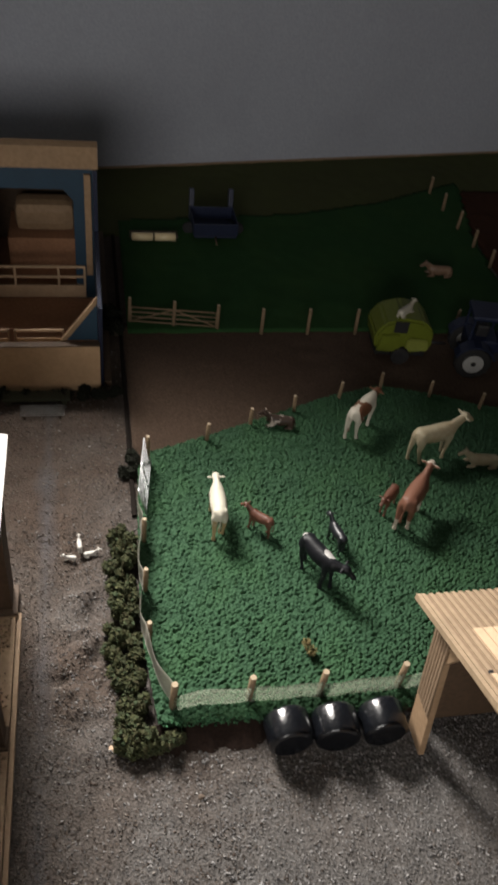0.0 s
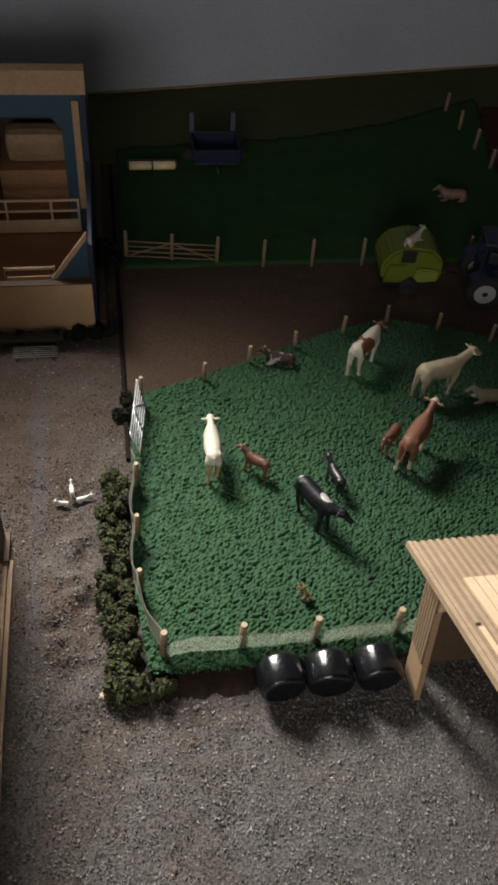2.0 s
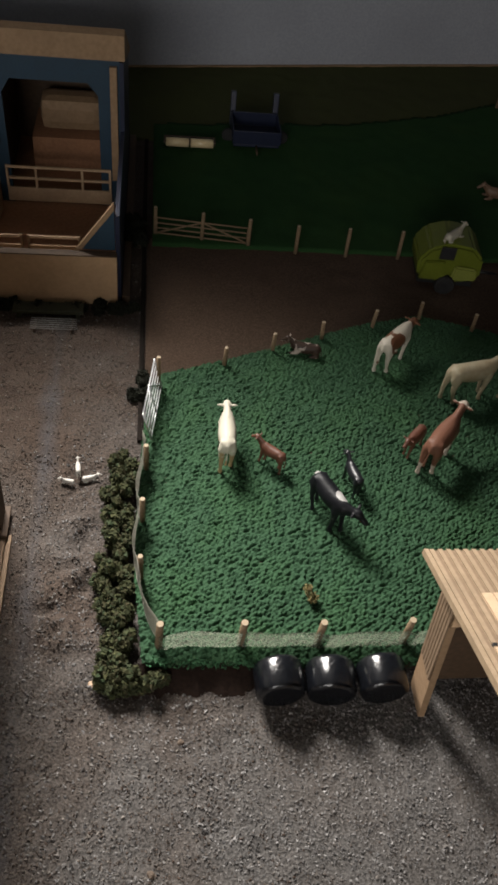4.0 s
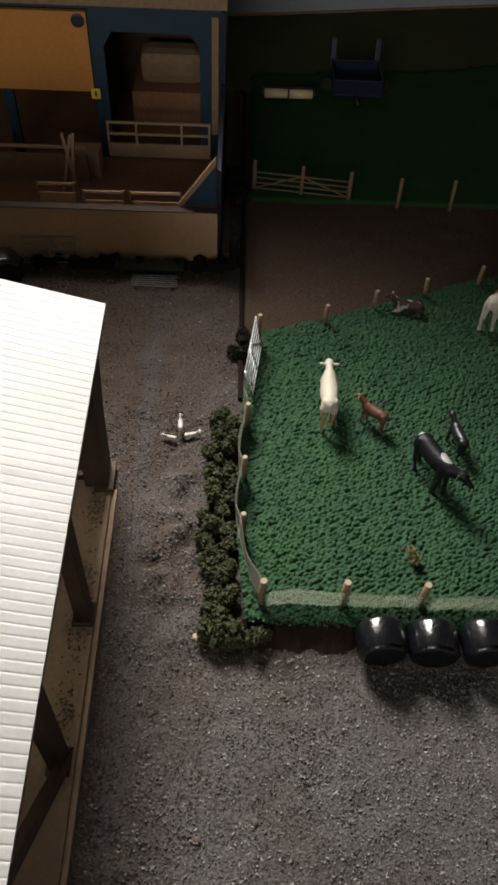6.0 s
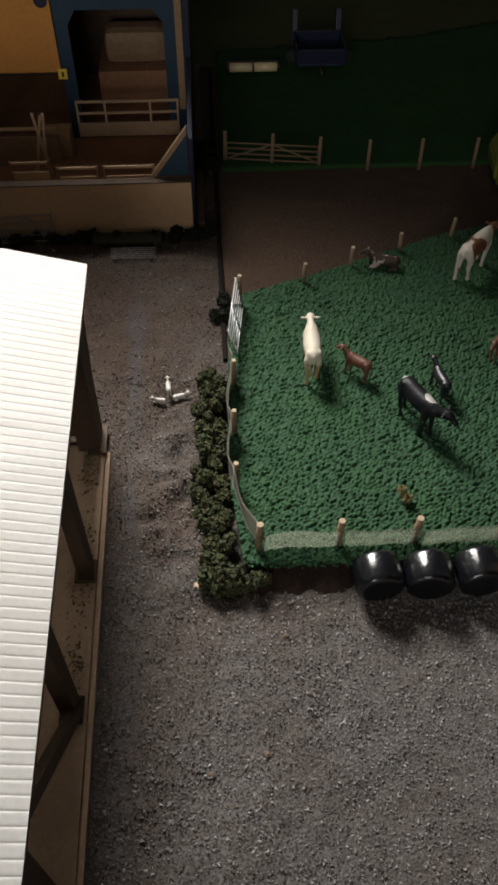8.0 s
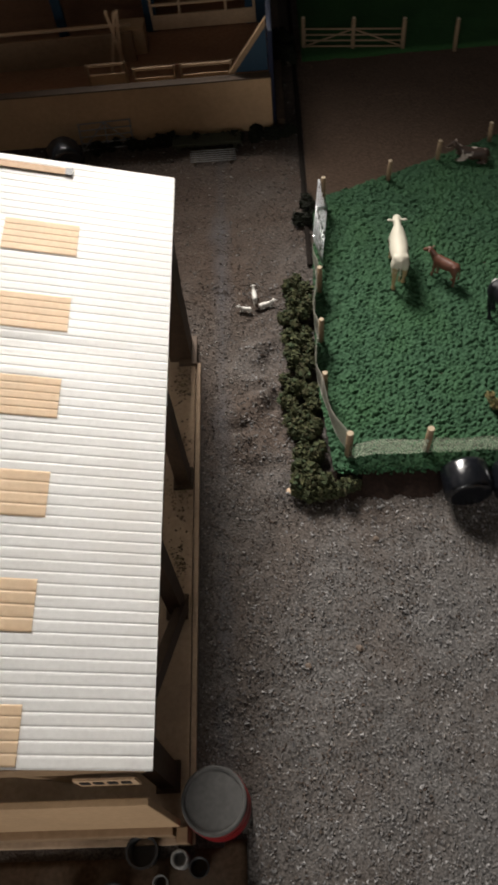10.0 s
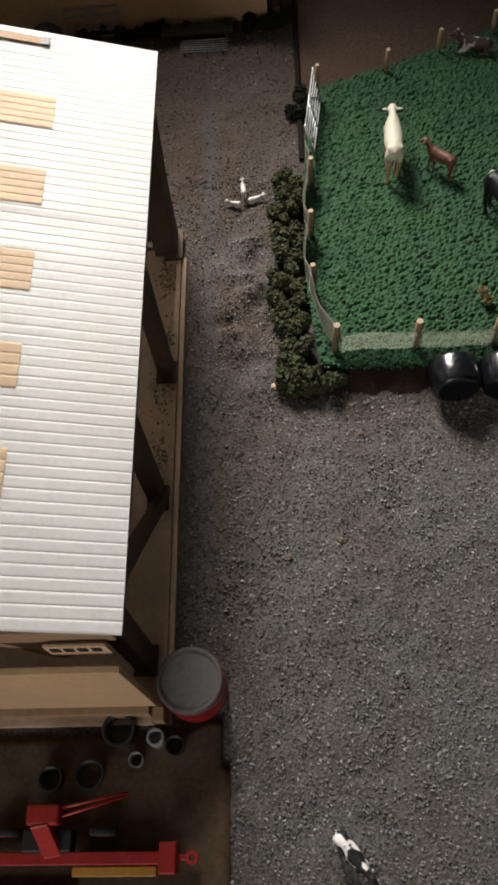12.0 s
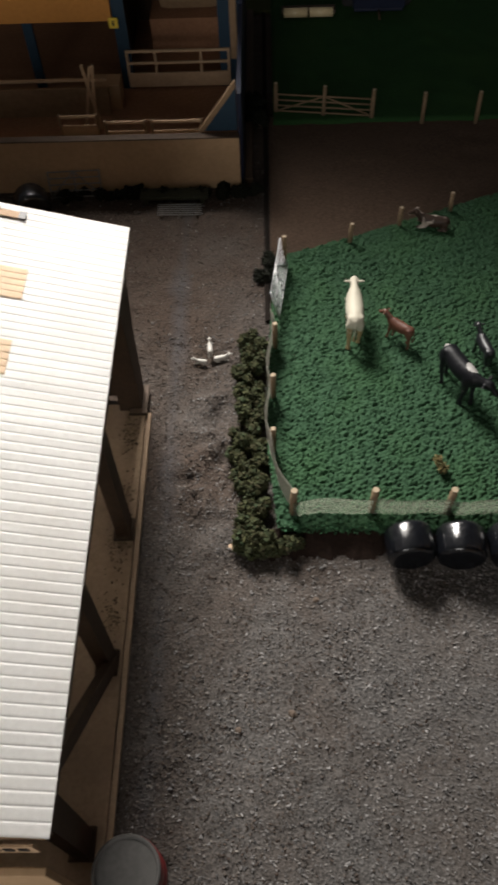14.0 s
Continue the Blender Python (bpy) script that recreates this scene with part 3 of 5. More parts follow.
g5 = np.random.RandomState(41)
fx, fy = g5.uniform(-0.02, 0.65, 22000), g5.uniform(-0.03, 0.49, 22000)
ok = inside(fx, fy, PADDOCK) & (turf(fx, fy) > 0.0180)
fx, fy = fx[ok], fy[ok]
flecks = crumbs("grass_flecks", np.stack([fx, fy, turf(fx, fy) + 0.0001], -1), 0.0009, M["fleck"], 42, 0.5)
tagged(flecks, "short tufted green pile of the paddock mat", "grass", kind="stuff")
fr = crumbs("fringe", edge_points([(-0.01, -0.0165), (0.06, -0.0175), (0.12, -0.0205), (0.40, -0.021)], 2400, 0.0022, 0.0125, 0.0195, 21), 0.0019, M["fringe"], 22)
tagged(fr, "ragged green crumb edge along the paddock front", "turf edge", kind="stuff")


def bush(name, blobs, n, size, material, label, seed):
    """Foliage of many crumbs gathered in clumps: blobs are (x, y, z, radius)."""
    g = np.random.RandomState(seed)
    pts = []
    w = np.array([b[3] ** 2 for b in blobs])
    for k, b in zip(g.multinomial(n, w / w.sum()), blobs):
        d = g.randn(k, 3)
        d /= np.linalg.norm(d, axis=1, keepdims=True)
        r = b[3] * (0.55 + 0.5 * g.rand(k, 1))
        p = np.array(b[:3]) + d * r
        p[:, 2] = np.maximum(p[:, 2], 0.0008)
        pts.append(p)
    ob = thing(name, Matrix(), label, "hedge")
    crumbs("foliage", np.concatenate(pts), size, material, seed + 1, 0.8).parent = ob
    bm = bmesh.new()
    for b in blobs:
        tube(bm, (b[0], b[1], -0.001), (b[0], b[1], b[2]), b[3] * 0.45, b[3] * 0.2, 6)
    part("stems", bm, M["edge"], ob)
    return ob


g = random.Random(3)
blobs = []
for i in range(62):
    t = i / 61
    y = -0.032 + 0.275 * t
    wide = 0.019 if t < 0.75 else 0.014
    blobs.append((-0.040 + g.uniform(-wide, wide * 0.7) + (0.004 if t > 0.8 else 0), y + g.uniform(-0.006, 0.006), g.uniform(0.004, 0.017), g.uniform(0.006, 0.0095)))
for i in range(12):
    blobs.append((-0.045 + 0.05 * g.random(), -0.036 + g.uniform(-0.006, 0.010), g.uniform(0.006, 0.020), g.uniform(0.006, 0.009)))
bush("hedge", blobs, 9000, 0.0026, M["hedge"], "low crumbly dark olive hedge beside the paddock fence", 31)
bush("bush", [(-0.022 + g.uniform(-0.010, 0.008), 0.362 + g.uniform(-0.025, 0.02), g.uniform(0.003, 0.010), 0.007) for _ in range(9)], 1300, 0.0024, M["weed"], "small dark bush at the paddock corner", 33)
bush("bush", [(-0.034 + g.uniform(-0.014, 0.012), 0.68 + g.uniform(-0.03, 0.03), g.uniform(0.006, 0.022), 0.011) for _ in range(10)], 1300, 0.003, M["weed"], "dark bush beside the field gate", 35)
bush("weeds", [(-0.30 + 0.275 * i / 33 + g.uniform(-0.006, 0.006), 0.512 + g.uniform(-0.010, 0.006), g.uniform(0.002, 0.008), g.uniform(0.004, 0.010)) for i in range(34) if i % 5], 3000, 0.0024, M["weed"], "dark weeds along the foot of the beige wall", 37)
bush("dead_weed", [(0.152, 0.045, 0.026, 0.006), (0.148, 0.052, 0.030, 0.005)], 90, 0.0018, island_mat("dry_weed", [(0.16, 0.12, 0.05), (0.10, 0.10, 0.04), (0.2, 0.15, 0.07)]), "dry brownish weed tuft on the paddock", 39)


# ---- fences ----
def fence_post(x, y, z0, z1, r=0.0032, lean=(0, 0), group="", label="short round tan wooden fence post"):
    ob = thing("fence_post", pose(x, y, z0), label, "fence post", group)
    bm = tube(bmesh.new(), (0, 0, -0.003), (lean[0], lean[1], z1 - z0), r * 1.08, r, 10)
    part("shaft", bm, M["post"], ob)
    part("cut_end", tube(bmesh.new(), (lean[0], lean[1], z1 - z0), (lean[0], lean[1], z1 - z0 + 0.0006), r * 0.97, r * 0.9, 10), M["postcut"], ob, "pale cut post top")
    return ob


FRONT = [(0.0, 0.0), (0.077, 0.0), (0.151, -0.001), (0.236, 0.0), (0.315, 0.0), (0.395, 0.0)]
for x, y in FRONT:
    fence_post(x, y, 0.015, 0.058, 0.0035, (0.001, 0), "paddock front posts", "stout round tan post of the paddock front fence")
LEFT = [(-0.018, 0.074, 0.056), (-0.017, 0.144, 0.055), (-0.014, 0.216, 0.056)]
for x, y, z in LEFT:
    fence_post(x, y, 0.012, z, 0.0028, (0, 0), "paddock side posts", "round tan post of the netted side fence")
fence_post(-0.001, 0.346, 0.010, 0.066, 0.0026, (0, 0), "", "thin pale-topped gate post at the paddock corner")
for x, y in [(0.082, 0.389), (0.147, 0.418), (0.216, 0.444), (0.29, 0.472), (0.361, 0.492), (0.432, 0.470), (0.501, 0.439), (0.572, 0.420)]:
    fence_post(x, y, 0.012, 0.046, 0.0026, (g.uniform(-0.002, 0.002), 0), "paddock rear posts", "weathered round post on the paddock rear edge")
for i, x in enumerate([-0.006, 0.064, 0.134, 0.206, 0.284, 0.366, 0.452, 0.540, 0.63]):
    fence_post(x, 0.688 - 0.03 * min(i, 3) / 3 - 0.001 * i, 0.004, 0.052, 0.0028, (g.uniform(-0.002, 0.002), 0), "field front posts", "round tan post along the field front")
for i in range(7):
    fence_post(0.694 - 0.004 * abs(i - 2), 0.706 + 0.079 * i, 0.005, 0.045, 0.0034, (g.uniform(-0.002, 0.002), 0), "field side posts", "pale round post between field and ploughland")


def netting(name, pts, z0, z1, material, label, sag=0.002):
    """Strips of fine netting, one panel from post to post, with slight waves."""
    ob = thing(name, Matrix(), label, "fence")
    gg = random.Random(len(pts))
    for (x0, y0), (x1, y1) in zip(pts, pts[1:]):
        bm = bmesh.new()
        cols = []
        nx, ny = -(y1 - y0), x1 - x0
        ln = math.hypot(nx, ny)
        bend, ph = sag * gg.uniform(-0.4, 1.3), gg.uniform(0, 6)
        for k in range(15):
            t = k / 14
            bow = math.sin(math.pi * t) * bend + 0.0007 * math.sin(9 * t + ph)
            x, y = x0 + (x1 - x0) * t + nx / ln * bow, y0 + (y1 - y0) * t + ny / ln * bow
            cols.append([bm.verts.new((x + nx / ln * 0.0016 * (j / 4) * math.sin(6 * t + ph), y + ny / ln * 0.0016 * (j / 4) * math.sin(6 * t + ph), z0 + (z1 - z0) * j / 4 + 0.0011 * math.sin(5 * t + j + ph))) for j in range(5)])
        for a, b in zip(cols, cols[1:]):
            for j in range(4):
                bm.faces.new((a[j], b[j], b[j + 1], a[j + 1])).smooth = True
        bmesh.ops.solidify(bm, geom=bm.faces[:], thickness=0.0003)
        part("net_panel", bm, material, ob)
    return ob


netting("netting_fence", [(x, y - 0.0042) for x, y in FRONT], 0.017, 0.046, M["net"], "strip of pale fine netting along the paddock front posts")
netting("netting_fence", [(0.0, 0.0), *[(x - 0.0036, y) for x, y, z in LEFT], (-0.019, 0.258)], 0.018, 0.052, M["tape"], "wavy strip of pale netting on the side fence", 0.004)


def bar_gate(name, a, b, z0, z1, bars, r, material, label, lean=0.0):
    """A barred gate between the ground points a and b, leaning sideways at its top."""
    a, b = Vector((*a, 0)), Vector((*b, 0))
    side = (b - a).normalized().cross(Vector((0, 0, 1)))
    at = lambda t, z: a.lerp(b, t) + Vector((0, 0, z)) + side * lean * (z - z0) / (z1 - z0)
    ob = thing(name, Matrix(), label, "gate")
    for i in range(bars):
        z = z0 + (z1 - z0) * i / (bars - 1)
        part("rail", tube(bmesh.new(), at(0, z), at(1, z), r, r, 8), material, ob)
    for t in (0, 0.5, 1):
        part("upright", tube(bmesh.new(), at(t, z0 - 0.002), at(t, z1 + 0.001), r * 1.2, r * 1.2, 8), material, ob)
    part("brace", tube(bmesh.new(), at(0, z0), at(0.5, z1), r, r, 8), material, ob)
    part("brace", tube(bmesh.new(), at(0.5, z1), at(1, z0), r, r, 8), material, ob)
    return ob


bar_gate("field_gate", (-0.009, 0.256), (0.003, 0.345), 0.022, 0.062, 6, 0.0008, M["galv"], "bright galvanised barred gate of the paddock", -0.009)
bar_gate("wooden_gate", (-0.004, 0.686), (0.132, 0.668), 0.010, 0.036, 4, 0.0013, M["post"], "weathered wooden barred gate into the field")


# ---- bales ----
def bale(x, y, z, turn, label):
    ob = thing("silage_bale", pose(x, y, z, 90, 0, turn), label, "bale", "wrapped bales")
    bm = lathe([(0.0180, -0.0165), (0.0216, -0.0150), (0.0231, -0.0115), (0.0228, 0.0), (0.0231, 0.0115), (0.0216, 0.0150), (0.0180, 0.0165)], 44)
    for v in bm.verts:
        k = 1 + 0.045 * noise.noise(Vector((v.co.x * 130, v.co.y * 130, v.co.z * 220 + x * 50)))
        v.co.x, v.co.y = v.co.x * k, v.co.y * k
    part("wrap", bm, M["black_wrap"], ob)
    part("film_tail", boxed(-0.004, 0.005, -0.0238, -0.0229, -0.010, 0.009, 0.0003), M["black_wrap"], ob, "loose end of glossy black film")
    return ob


for x, y, t in ((0.110, -0.0400, 3), (0.158, -0.0408, -4), (0.207, -0.0400, 2)):
    bale(x, y, 0.0228, t, "round bale in glossy black wrap against the paddock")
bale(-0.332, 0.47, 0.0228, 20, "round bale in glossy black wrap behind the shed")


# ---- animals of the toy farm: plain figures ----
def figure(name, m, s, body, head_low=0.0, lying=False, head_turn=0.0, label="", horn=False, category="cow figurine"):
    """A moulded animal figure, one mesh: spine along +x, standing on z = 0, s long."""
    bm = bmesh.new()

    def blob(c, r, tilt=0.0, turn=0.0):
        mm = Matrix.Translation(c) @ pose(0, 0, 0, 0, tilt, turn) @ Matrix.Diagonal((*r, 1))
        bmesh.ops.create_icosphere(bm, subdivisions=3, radius=1, matrix=mm)

    lift = -0.36 if lying else 0.0
    stations = (-0.33, -0.24, -0.13, -0.02, 0.09, 0.19, 0.27)
    for bx in np.linspace(-0.33, 0.27, 22):
        hw, hh, z = (float(np.interp(bx, stations, v)) for v in ((0.125, 0.135, 0.150, 0.155, 0.145, 0.125, 0.105), (0.135, 0.150, 0.165, 0.175, 0.175, 0.165, 0.145), (0.595, 0.590, 0.570, 0.560, 0.565, 0.585, 0.600)))
        blob((bx, 0, z + lift), (0.13, hw, hh))
    for sgn in (-1, 1):
        blob((-0.33, sgn * 0.085, 0.655 + lift), (0.07, 0.045, 0.05))
        blob((-0.34, sgn * 0.085, 0.53 + lift), (0.105, 0.062, 0.14), -8)
        blob((0.22, sgn * 0.080, 0.54 + lift), (0.085, 0.055, 0.13), 6)
    blob((-0.05, 0, 0.70 + lift), (0.34, 0.030, 0.030))
    blob((0.20, 0, 0.71 + lift), (0.11, 0.045, 0.045))
    blob((-0.24, 0, 0.435 + lift), (0.07, 0.06, 0.05))
    hx, hz = 0.52 - 0.02 * abs(head_low), 0.80 - head_low + lift
    hy = 0.24 * math.sin(radians(head_turn))
    nk = 11
    for i in range(nk):
        t = i / (nk - 1)
        blob((0.27 + (hx - 0.31) * t, hy * t * 0.8, 0.62 + lift + (hz - 0.63 - lift) * t), (0.12 - 0.030 * t, 0.075 - 0.018 * t, 0.135 - 0.055 * t))
    hd = head_turn * 0.9
    dx, dy = math.cos(radians(hd)), math.sin(radians(hd))
    blob((hx, hy, hz), (0.10, 0.072, 0.078), 30, hd)
    blob((hx + 0.10 * dx, hy + 0.10 * dy, hz - 0.07), (0.085, 0.050, 0.052), 36, hd)
    blob((hx + 0.145 * dx, hy + 0.145 * dy, hz - 0.10), (0.045, 0.052, 0.045), 36, hd)
    for sgn in (-1, 1):
        ex, ey = hx - 0.05 * dx - sgn * 0.115 * dy, hy - 0.05 * dy + sgn * 0.115 * dx
        blob((ex, ey, hz + 0.035), (0.030, 0.062, 0.022), 0, hd)
        if horn:
            tube(bm, (hx - 0.04 * dx - sgn * 0.04 * dy, hy + sgn * 0.04 * dx, hz + 0.06), (hx - 0.03 * dx - sgn * 0.07 * dy, hy + sgn * 0.08 * dx, hz + 0.12), 0.018, 0.006, 6)
    for lx, ly, fwd in ((-0.35, 0.085, -0.05), (-0.32, -0.085, 0.05), (0.23, 0.075, 0.06), (0.24, -0.075, -0.03)):
        if lying:
            blob((lx + 0.05, ly * 1.6, 0.05), (0.16, 0.05, 0.05), 0, ly * 150)
        else:
            hock = -0.035 if lx < 0 else 0.01
            tube(bm, (lx, ly, 0.52), (lx + fwd * 0.4 + hock, ly, 0.27), 0.075, 0.040, 10)
            tube(bm, (lx + fwd * 0.4 + hock, ly, 0.28), (lx + fwd, ly, 0.06), 0.040, 0.030, 10)
            tube(bm, (lx + fwd, ly, 0.07), (lx + fwd + 0.015, ly, -0.01), 0.033, 0.045, 10)
    tube(bm, (-0.43, 0, 0.68 + lift), (-0.485, 0.01, 0.50 + lift), 0.024, 0.016, 8)
    tube(bm, (-0.485, 0.01, 0.51 + lift), (-0.48, 0.02, max(0.26 + lift, 0.03)), 0.017, 0.030, 8)
    bmesh.ops.scale(bm, vec=(s, s, s), verts=bm.verts[:])
    ob = part(name, bm, body, smooth=True)
    rem = ob.modifiers.new("remesh", "REMESH")
    rem.mode, rem.voxel_size, rem.use_smooth_shade = "VOXEL", s * 0.017, True
    sm = ob.modifiers.new("smooth", "SMOOTH")
    sm.factor, sm.iterations = 0.5, 7
    ob.matrix_world = m
    return tagged(ob, label, category, "toy livestock")


def hide(name, c1, c2, scale, thresh, rough=0.5, seed=0.0, face=9.0, feet=-9.0, spots=()):
    """Two-coloured hide: broad irregular patches, with single marks at spots (x, y, z, radius)."""
    m = bpy.data.materials.new(name)
    m.use_nodes = True
    nt = m.node_tree
    b = nt.nodes["Principled BSDF"]
    tc = nt.nodes.new("ShaderNodeTexCoord")
    mp = nt.nodes.new("ShaderNodeMapping")
    mp.inputs["Location"].default_value = (seed, seed * 0.7, 0)
    n = nt.nodes.new("ShaderNodeTexNoise")
    n.inputs["Scale"].default_value, n.inputs["Detail"].default_value = scale, 2
    r = nt.nodes.new("ShaderNodeValToRGB")
    r.color_ramp.elements[0].position, r.color_ramp.elements[1].position = thresh - 0.02, thresh + 0.02
    r.color_ramp.elements[0].color, r.color_ramp.elements[1].color = (*c1, 1), (*c2, 1)
    nt.links.new(tc.outputs["Object"], mp.inputs[0])
    nt.links.new(mp.outputs[0], n.inputs["Vector"])
    nt.links.new(n.outputs["Fac"], r.inputs[0])
    sep = nt.nodes.new("ShaderNodeSeparateXYZ")
    nt.links.new(tc.outputs["Object"], sep.inputs[0])
    ga, gb, mx = nt.nodes.new("ShaderNodeMath"), nt.nodes.new("ShaderNodeMath"), nt.nodes.new("ShaderNodeMath")
    ga.operation, gb.operation, mx.operation = "GREATER_THAN", "LESS_THAN", "MAXIMUM"
    ga.inputs[1].default_value, gb.inputs[1].default_value = face, feet
    nt.links.new(sep.outputs[0], ga.inputs[0])
    nt.links.new(sep.outputs[2], gb.inputs[0])
    nt.links.new(ga.outputs[0], mx.inputs[0])
    nt.links.new(gb.outputs[0], mx.inputs[1])
    marked = mx.outputs[0]
    for x, y, z, rad in spots:
        far, wob, lt, top = nt.nodes.new("ShaderNodeVectorMath"), nt.nodes.new("ShaderNodeMath"), nt.nodes.new("ShaderNodeMath"), nt.nodes.new("ShaderNodeMath")
        far.operation, wob.operation, lt.operation, top.operation = "DISTANCE", "MULTIPLY_ADD", "LESS_THAN", "MAXIMUM"
        far.inputs[1].default_value = (x, y, z)
        nt.links.new(tc.outputs["Object"], far.inputs[0])
        nt.links.new(n.outputs["Fac"], wob.inputs[0])
        wob.inputs[1].default_value = rad * 0.9
        nt.links.new(far.outputs["Value"], wob.inputs[2])
        nt.links.new(wob.outputs[0], lt.inputs[0])
        lt.inputs[1].default_value = rad * 1.45
        nt.links.new(marked, top.inputs[0])
        nt.links.new(lt.outputs[0], top.inputs[1])
        marked = top.outputs[0]
    mix = nt.nodes.new("ShaderNodeMix")
    mix.data_type = "RGBA"
    nt.links.new(marked, mix.inputs[0])
    nt.links.new(r.outputs[0], mix.inputs[6])
    mix.inputs[7].default_value = (*c2, 1)
    nt.links.new(mix.outputs[2], b.inputs["Base Color"])
    b.inputs["Roughness"].default_value, b.inputs["Specular IOR Level"].default_value = rough, 0.2
    bp = nt.nodes.new("ShaderNodeBump")
    n3 = nt.nodes.new("ShaderNodeTexNoise")
    n3.inputs["Scale"].default_value = 260
    bp.inputs["Strength"].default_value, bp.inputs["Distance"].default_value = 0.35, 0.0008
    nt.links.new(tc.outputs["Object"], n3.inputs["Vector"])
    nt.links.new(n3.outputs["Fac"], bp.inputs["Height"])
    nt.links.new(bp.outputs[0], b.inputs["Normal"])
    return m


M["friesian"] = hide("black_white_hide", (0.0045, 0.0048, 0.0064), (0.30, 0.29, 0.28), 60, 0.72, 0.5, 0.3, spots=((0.012, 0.004, 0.050, 0.0075), (-0.030, 0.0, 0.046, 0.004)))
# pale hide: tan below the feet height is leg shade put into the colour
M["palecow"] = hide("pale_hide", (0.42, 0.395, 0.32), (0.27, 0.20, 0.105), 45, 0.72, 0.55, 0.9, feet=0.027)
M["brownwhite"] = hide("brown_white_hide", (0.40, 0.37, 0.31), (0.105, 0.046, 0.024), 38, 0.60, 0.5, 0.1, face=0.026, spots=((-0.012, -0.010, 0.044, 0.015), (-0.012, 0.010, 0.042, 0.014)))
M["redwhite"] = hide("red_white_hide", (0.135, 0.062, 0.040), (0.40, 0.34, 0.28), 30, 0.74, 0.5, 0.7, 0.0365, 0.020)

Z = 0.0185
figure("cow_figure", pose(0.075, 0.238, Z, 0, 0, 88), 0.068, M["palecow"], head_low=0.14, label="creamy white moulded cow figurine standing on the paddock")
figure("calf_figure", pose(0.125, 0.222, Z, 0, 0, 138), 0.041, M["chestnut"], label="small chestnut brown calf figurine standing on the paddock")
figure("cow_figure", pose(0.180, 0.147, Z, 0, 0, -64), 0.069, M["friesian"], head_low=0.14, head_turn=28, label="black cow figurine with a small white mark, head lowered")
figure("calf_figure", pose(0.214, 0.192, Z, 0, 0, 104), 0.042, M["blackhide"], label="small black calf figurine beside the black cow")
figure("cow_figure", pose(0.322, 0.232, Z, 0, 0, 50), 0.078, M["redwhite"], head_low=0.02, label="reddish brown cow figurine with a pale face")
figure("calf_figure", pose(0.296, 0.246, Z, 0, 0, 228), 0.044, M["chestnut"], label="small chestnut calf figurine suckling at the brown cow")
figure("cow_figure", pose(0.386, 0.338, Z, 0, 0, 14), 0.079, M["cream"], head_low=-0.02, label="cream cow figurine with head raised", horn=True)
figure("calf_figure", pose(0.455, 0.318, Z, 0, 0, 172), 0.052, M["cream"], lying=True, label="cream calf figurine lying on the grass")
figure("cow_figure", pose(0.301, 0.400, Z, 0, 0, 46), 0.074, M["brownwhite"], head_low=0.16, label="brown and white cow figurine grazing")
figure("calf_figure", pose(0.188, 0.413, Z, 0, 0, 165), 0.046, hide("dark_calf", (0.035, 0.022, 0.016), (0.36, 0.31, 0.27), 60, 0.58, 0.5, 0.4), lying=True, label="dark brown and white calf figurine lying near the rear posts")
figure("cow_figure", pose(0.522, 0.292, Z, 0, 0, -75), 0.086, M["friesian"], head_low=0.1, label="black cow figurine standing at the far paddock side")
figure("calf_figure", pose(0.575, 0.832, 0.009, 0, 0, 175), 0.055, M["tanhide"], lying=True, label="tan calf figurine lying in the dark field")
figure("lamb_figure", pose(-0.089, 0.222, 0.001, 0, 0, 95), 0.019, M["wool"], label="tiny white lamb figurine on the gravel yard", category="lamb figurine")
figure("lamb_figure", pose(-0.076, 0.213, 0.0, 0, 0, 12), 0.019, M["wool"], lying=True, label="tiny white lamb figurine lying sideways on the gravel", category="lamb figurine")
figure("lamb_figure", pose(-0.100, 0.209, 0.0, 0, 0, 170), 0.016, M["wool"], lying=True, label="tiny white lamb figurine lying on the gravel", category="lamb figurine")
figure("dog_figure", pose(-0.012, -0.440, 0.001, 0, 0, -52), 0.040, hide("collie", (0.013, 0.013, 0.015), (0.7, 0.68, 0.66), 70, 0.56, 0.5, 0.2), head_low=0.1, label="small black and white sheepdog figurine on the gravel", category="dog figurine")
figure("sheep_figure", pose(0.420, 0.600, 0.0775, 0, 0, 40), 0.042, M["creamwhite"], lying=True, label="pale sheep figurine lying on top of the green baler", category="sheep figurine")


# ---- left shed: white corrugated roof ----
def corrugated(x0, z0, x1, z1, y0, y1, pitch, amp, thick=0.0016):
    """A corrugated sheet, waves running from the edge x0, z0 to the edge x1, z1."""
    bm = bmesh.new()
    n = int((y1 - y0) / pitch) * 8
    rows = []
    for i in range(n + 1):
        y = y0 + (y1 - y0) * i / n
        ph = (i % 8) / 8
        w = amp * min(1.0, 2.2 * abs(math.sin(math.pi * ph)))
        rows.append([bm.verts.new((x0, y, z0 + w)), bm.verts.new((x1, y, z1 + w))])
    for a, b in zip(rows, rows[1:]):
        bm.faces.new((a[0], b[0], b[1], a[1]))
    bmesh.ops.solidify(bm, geom=bm.faces[:], thickness=thick)
    return bm


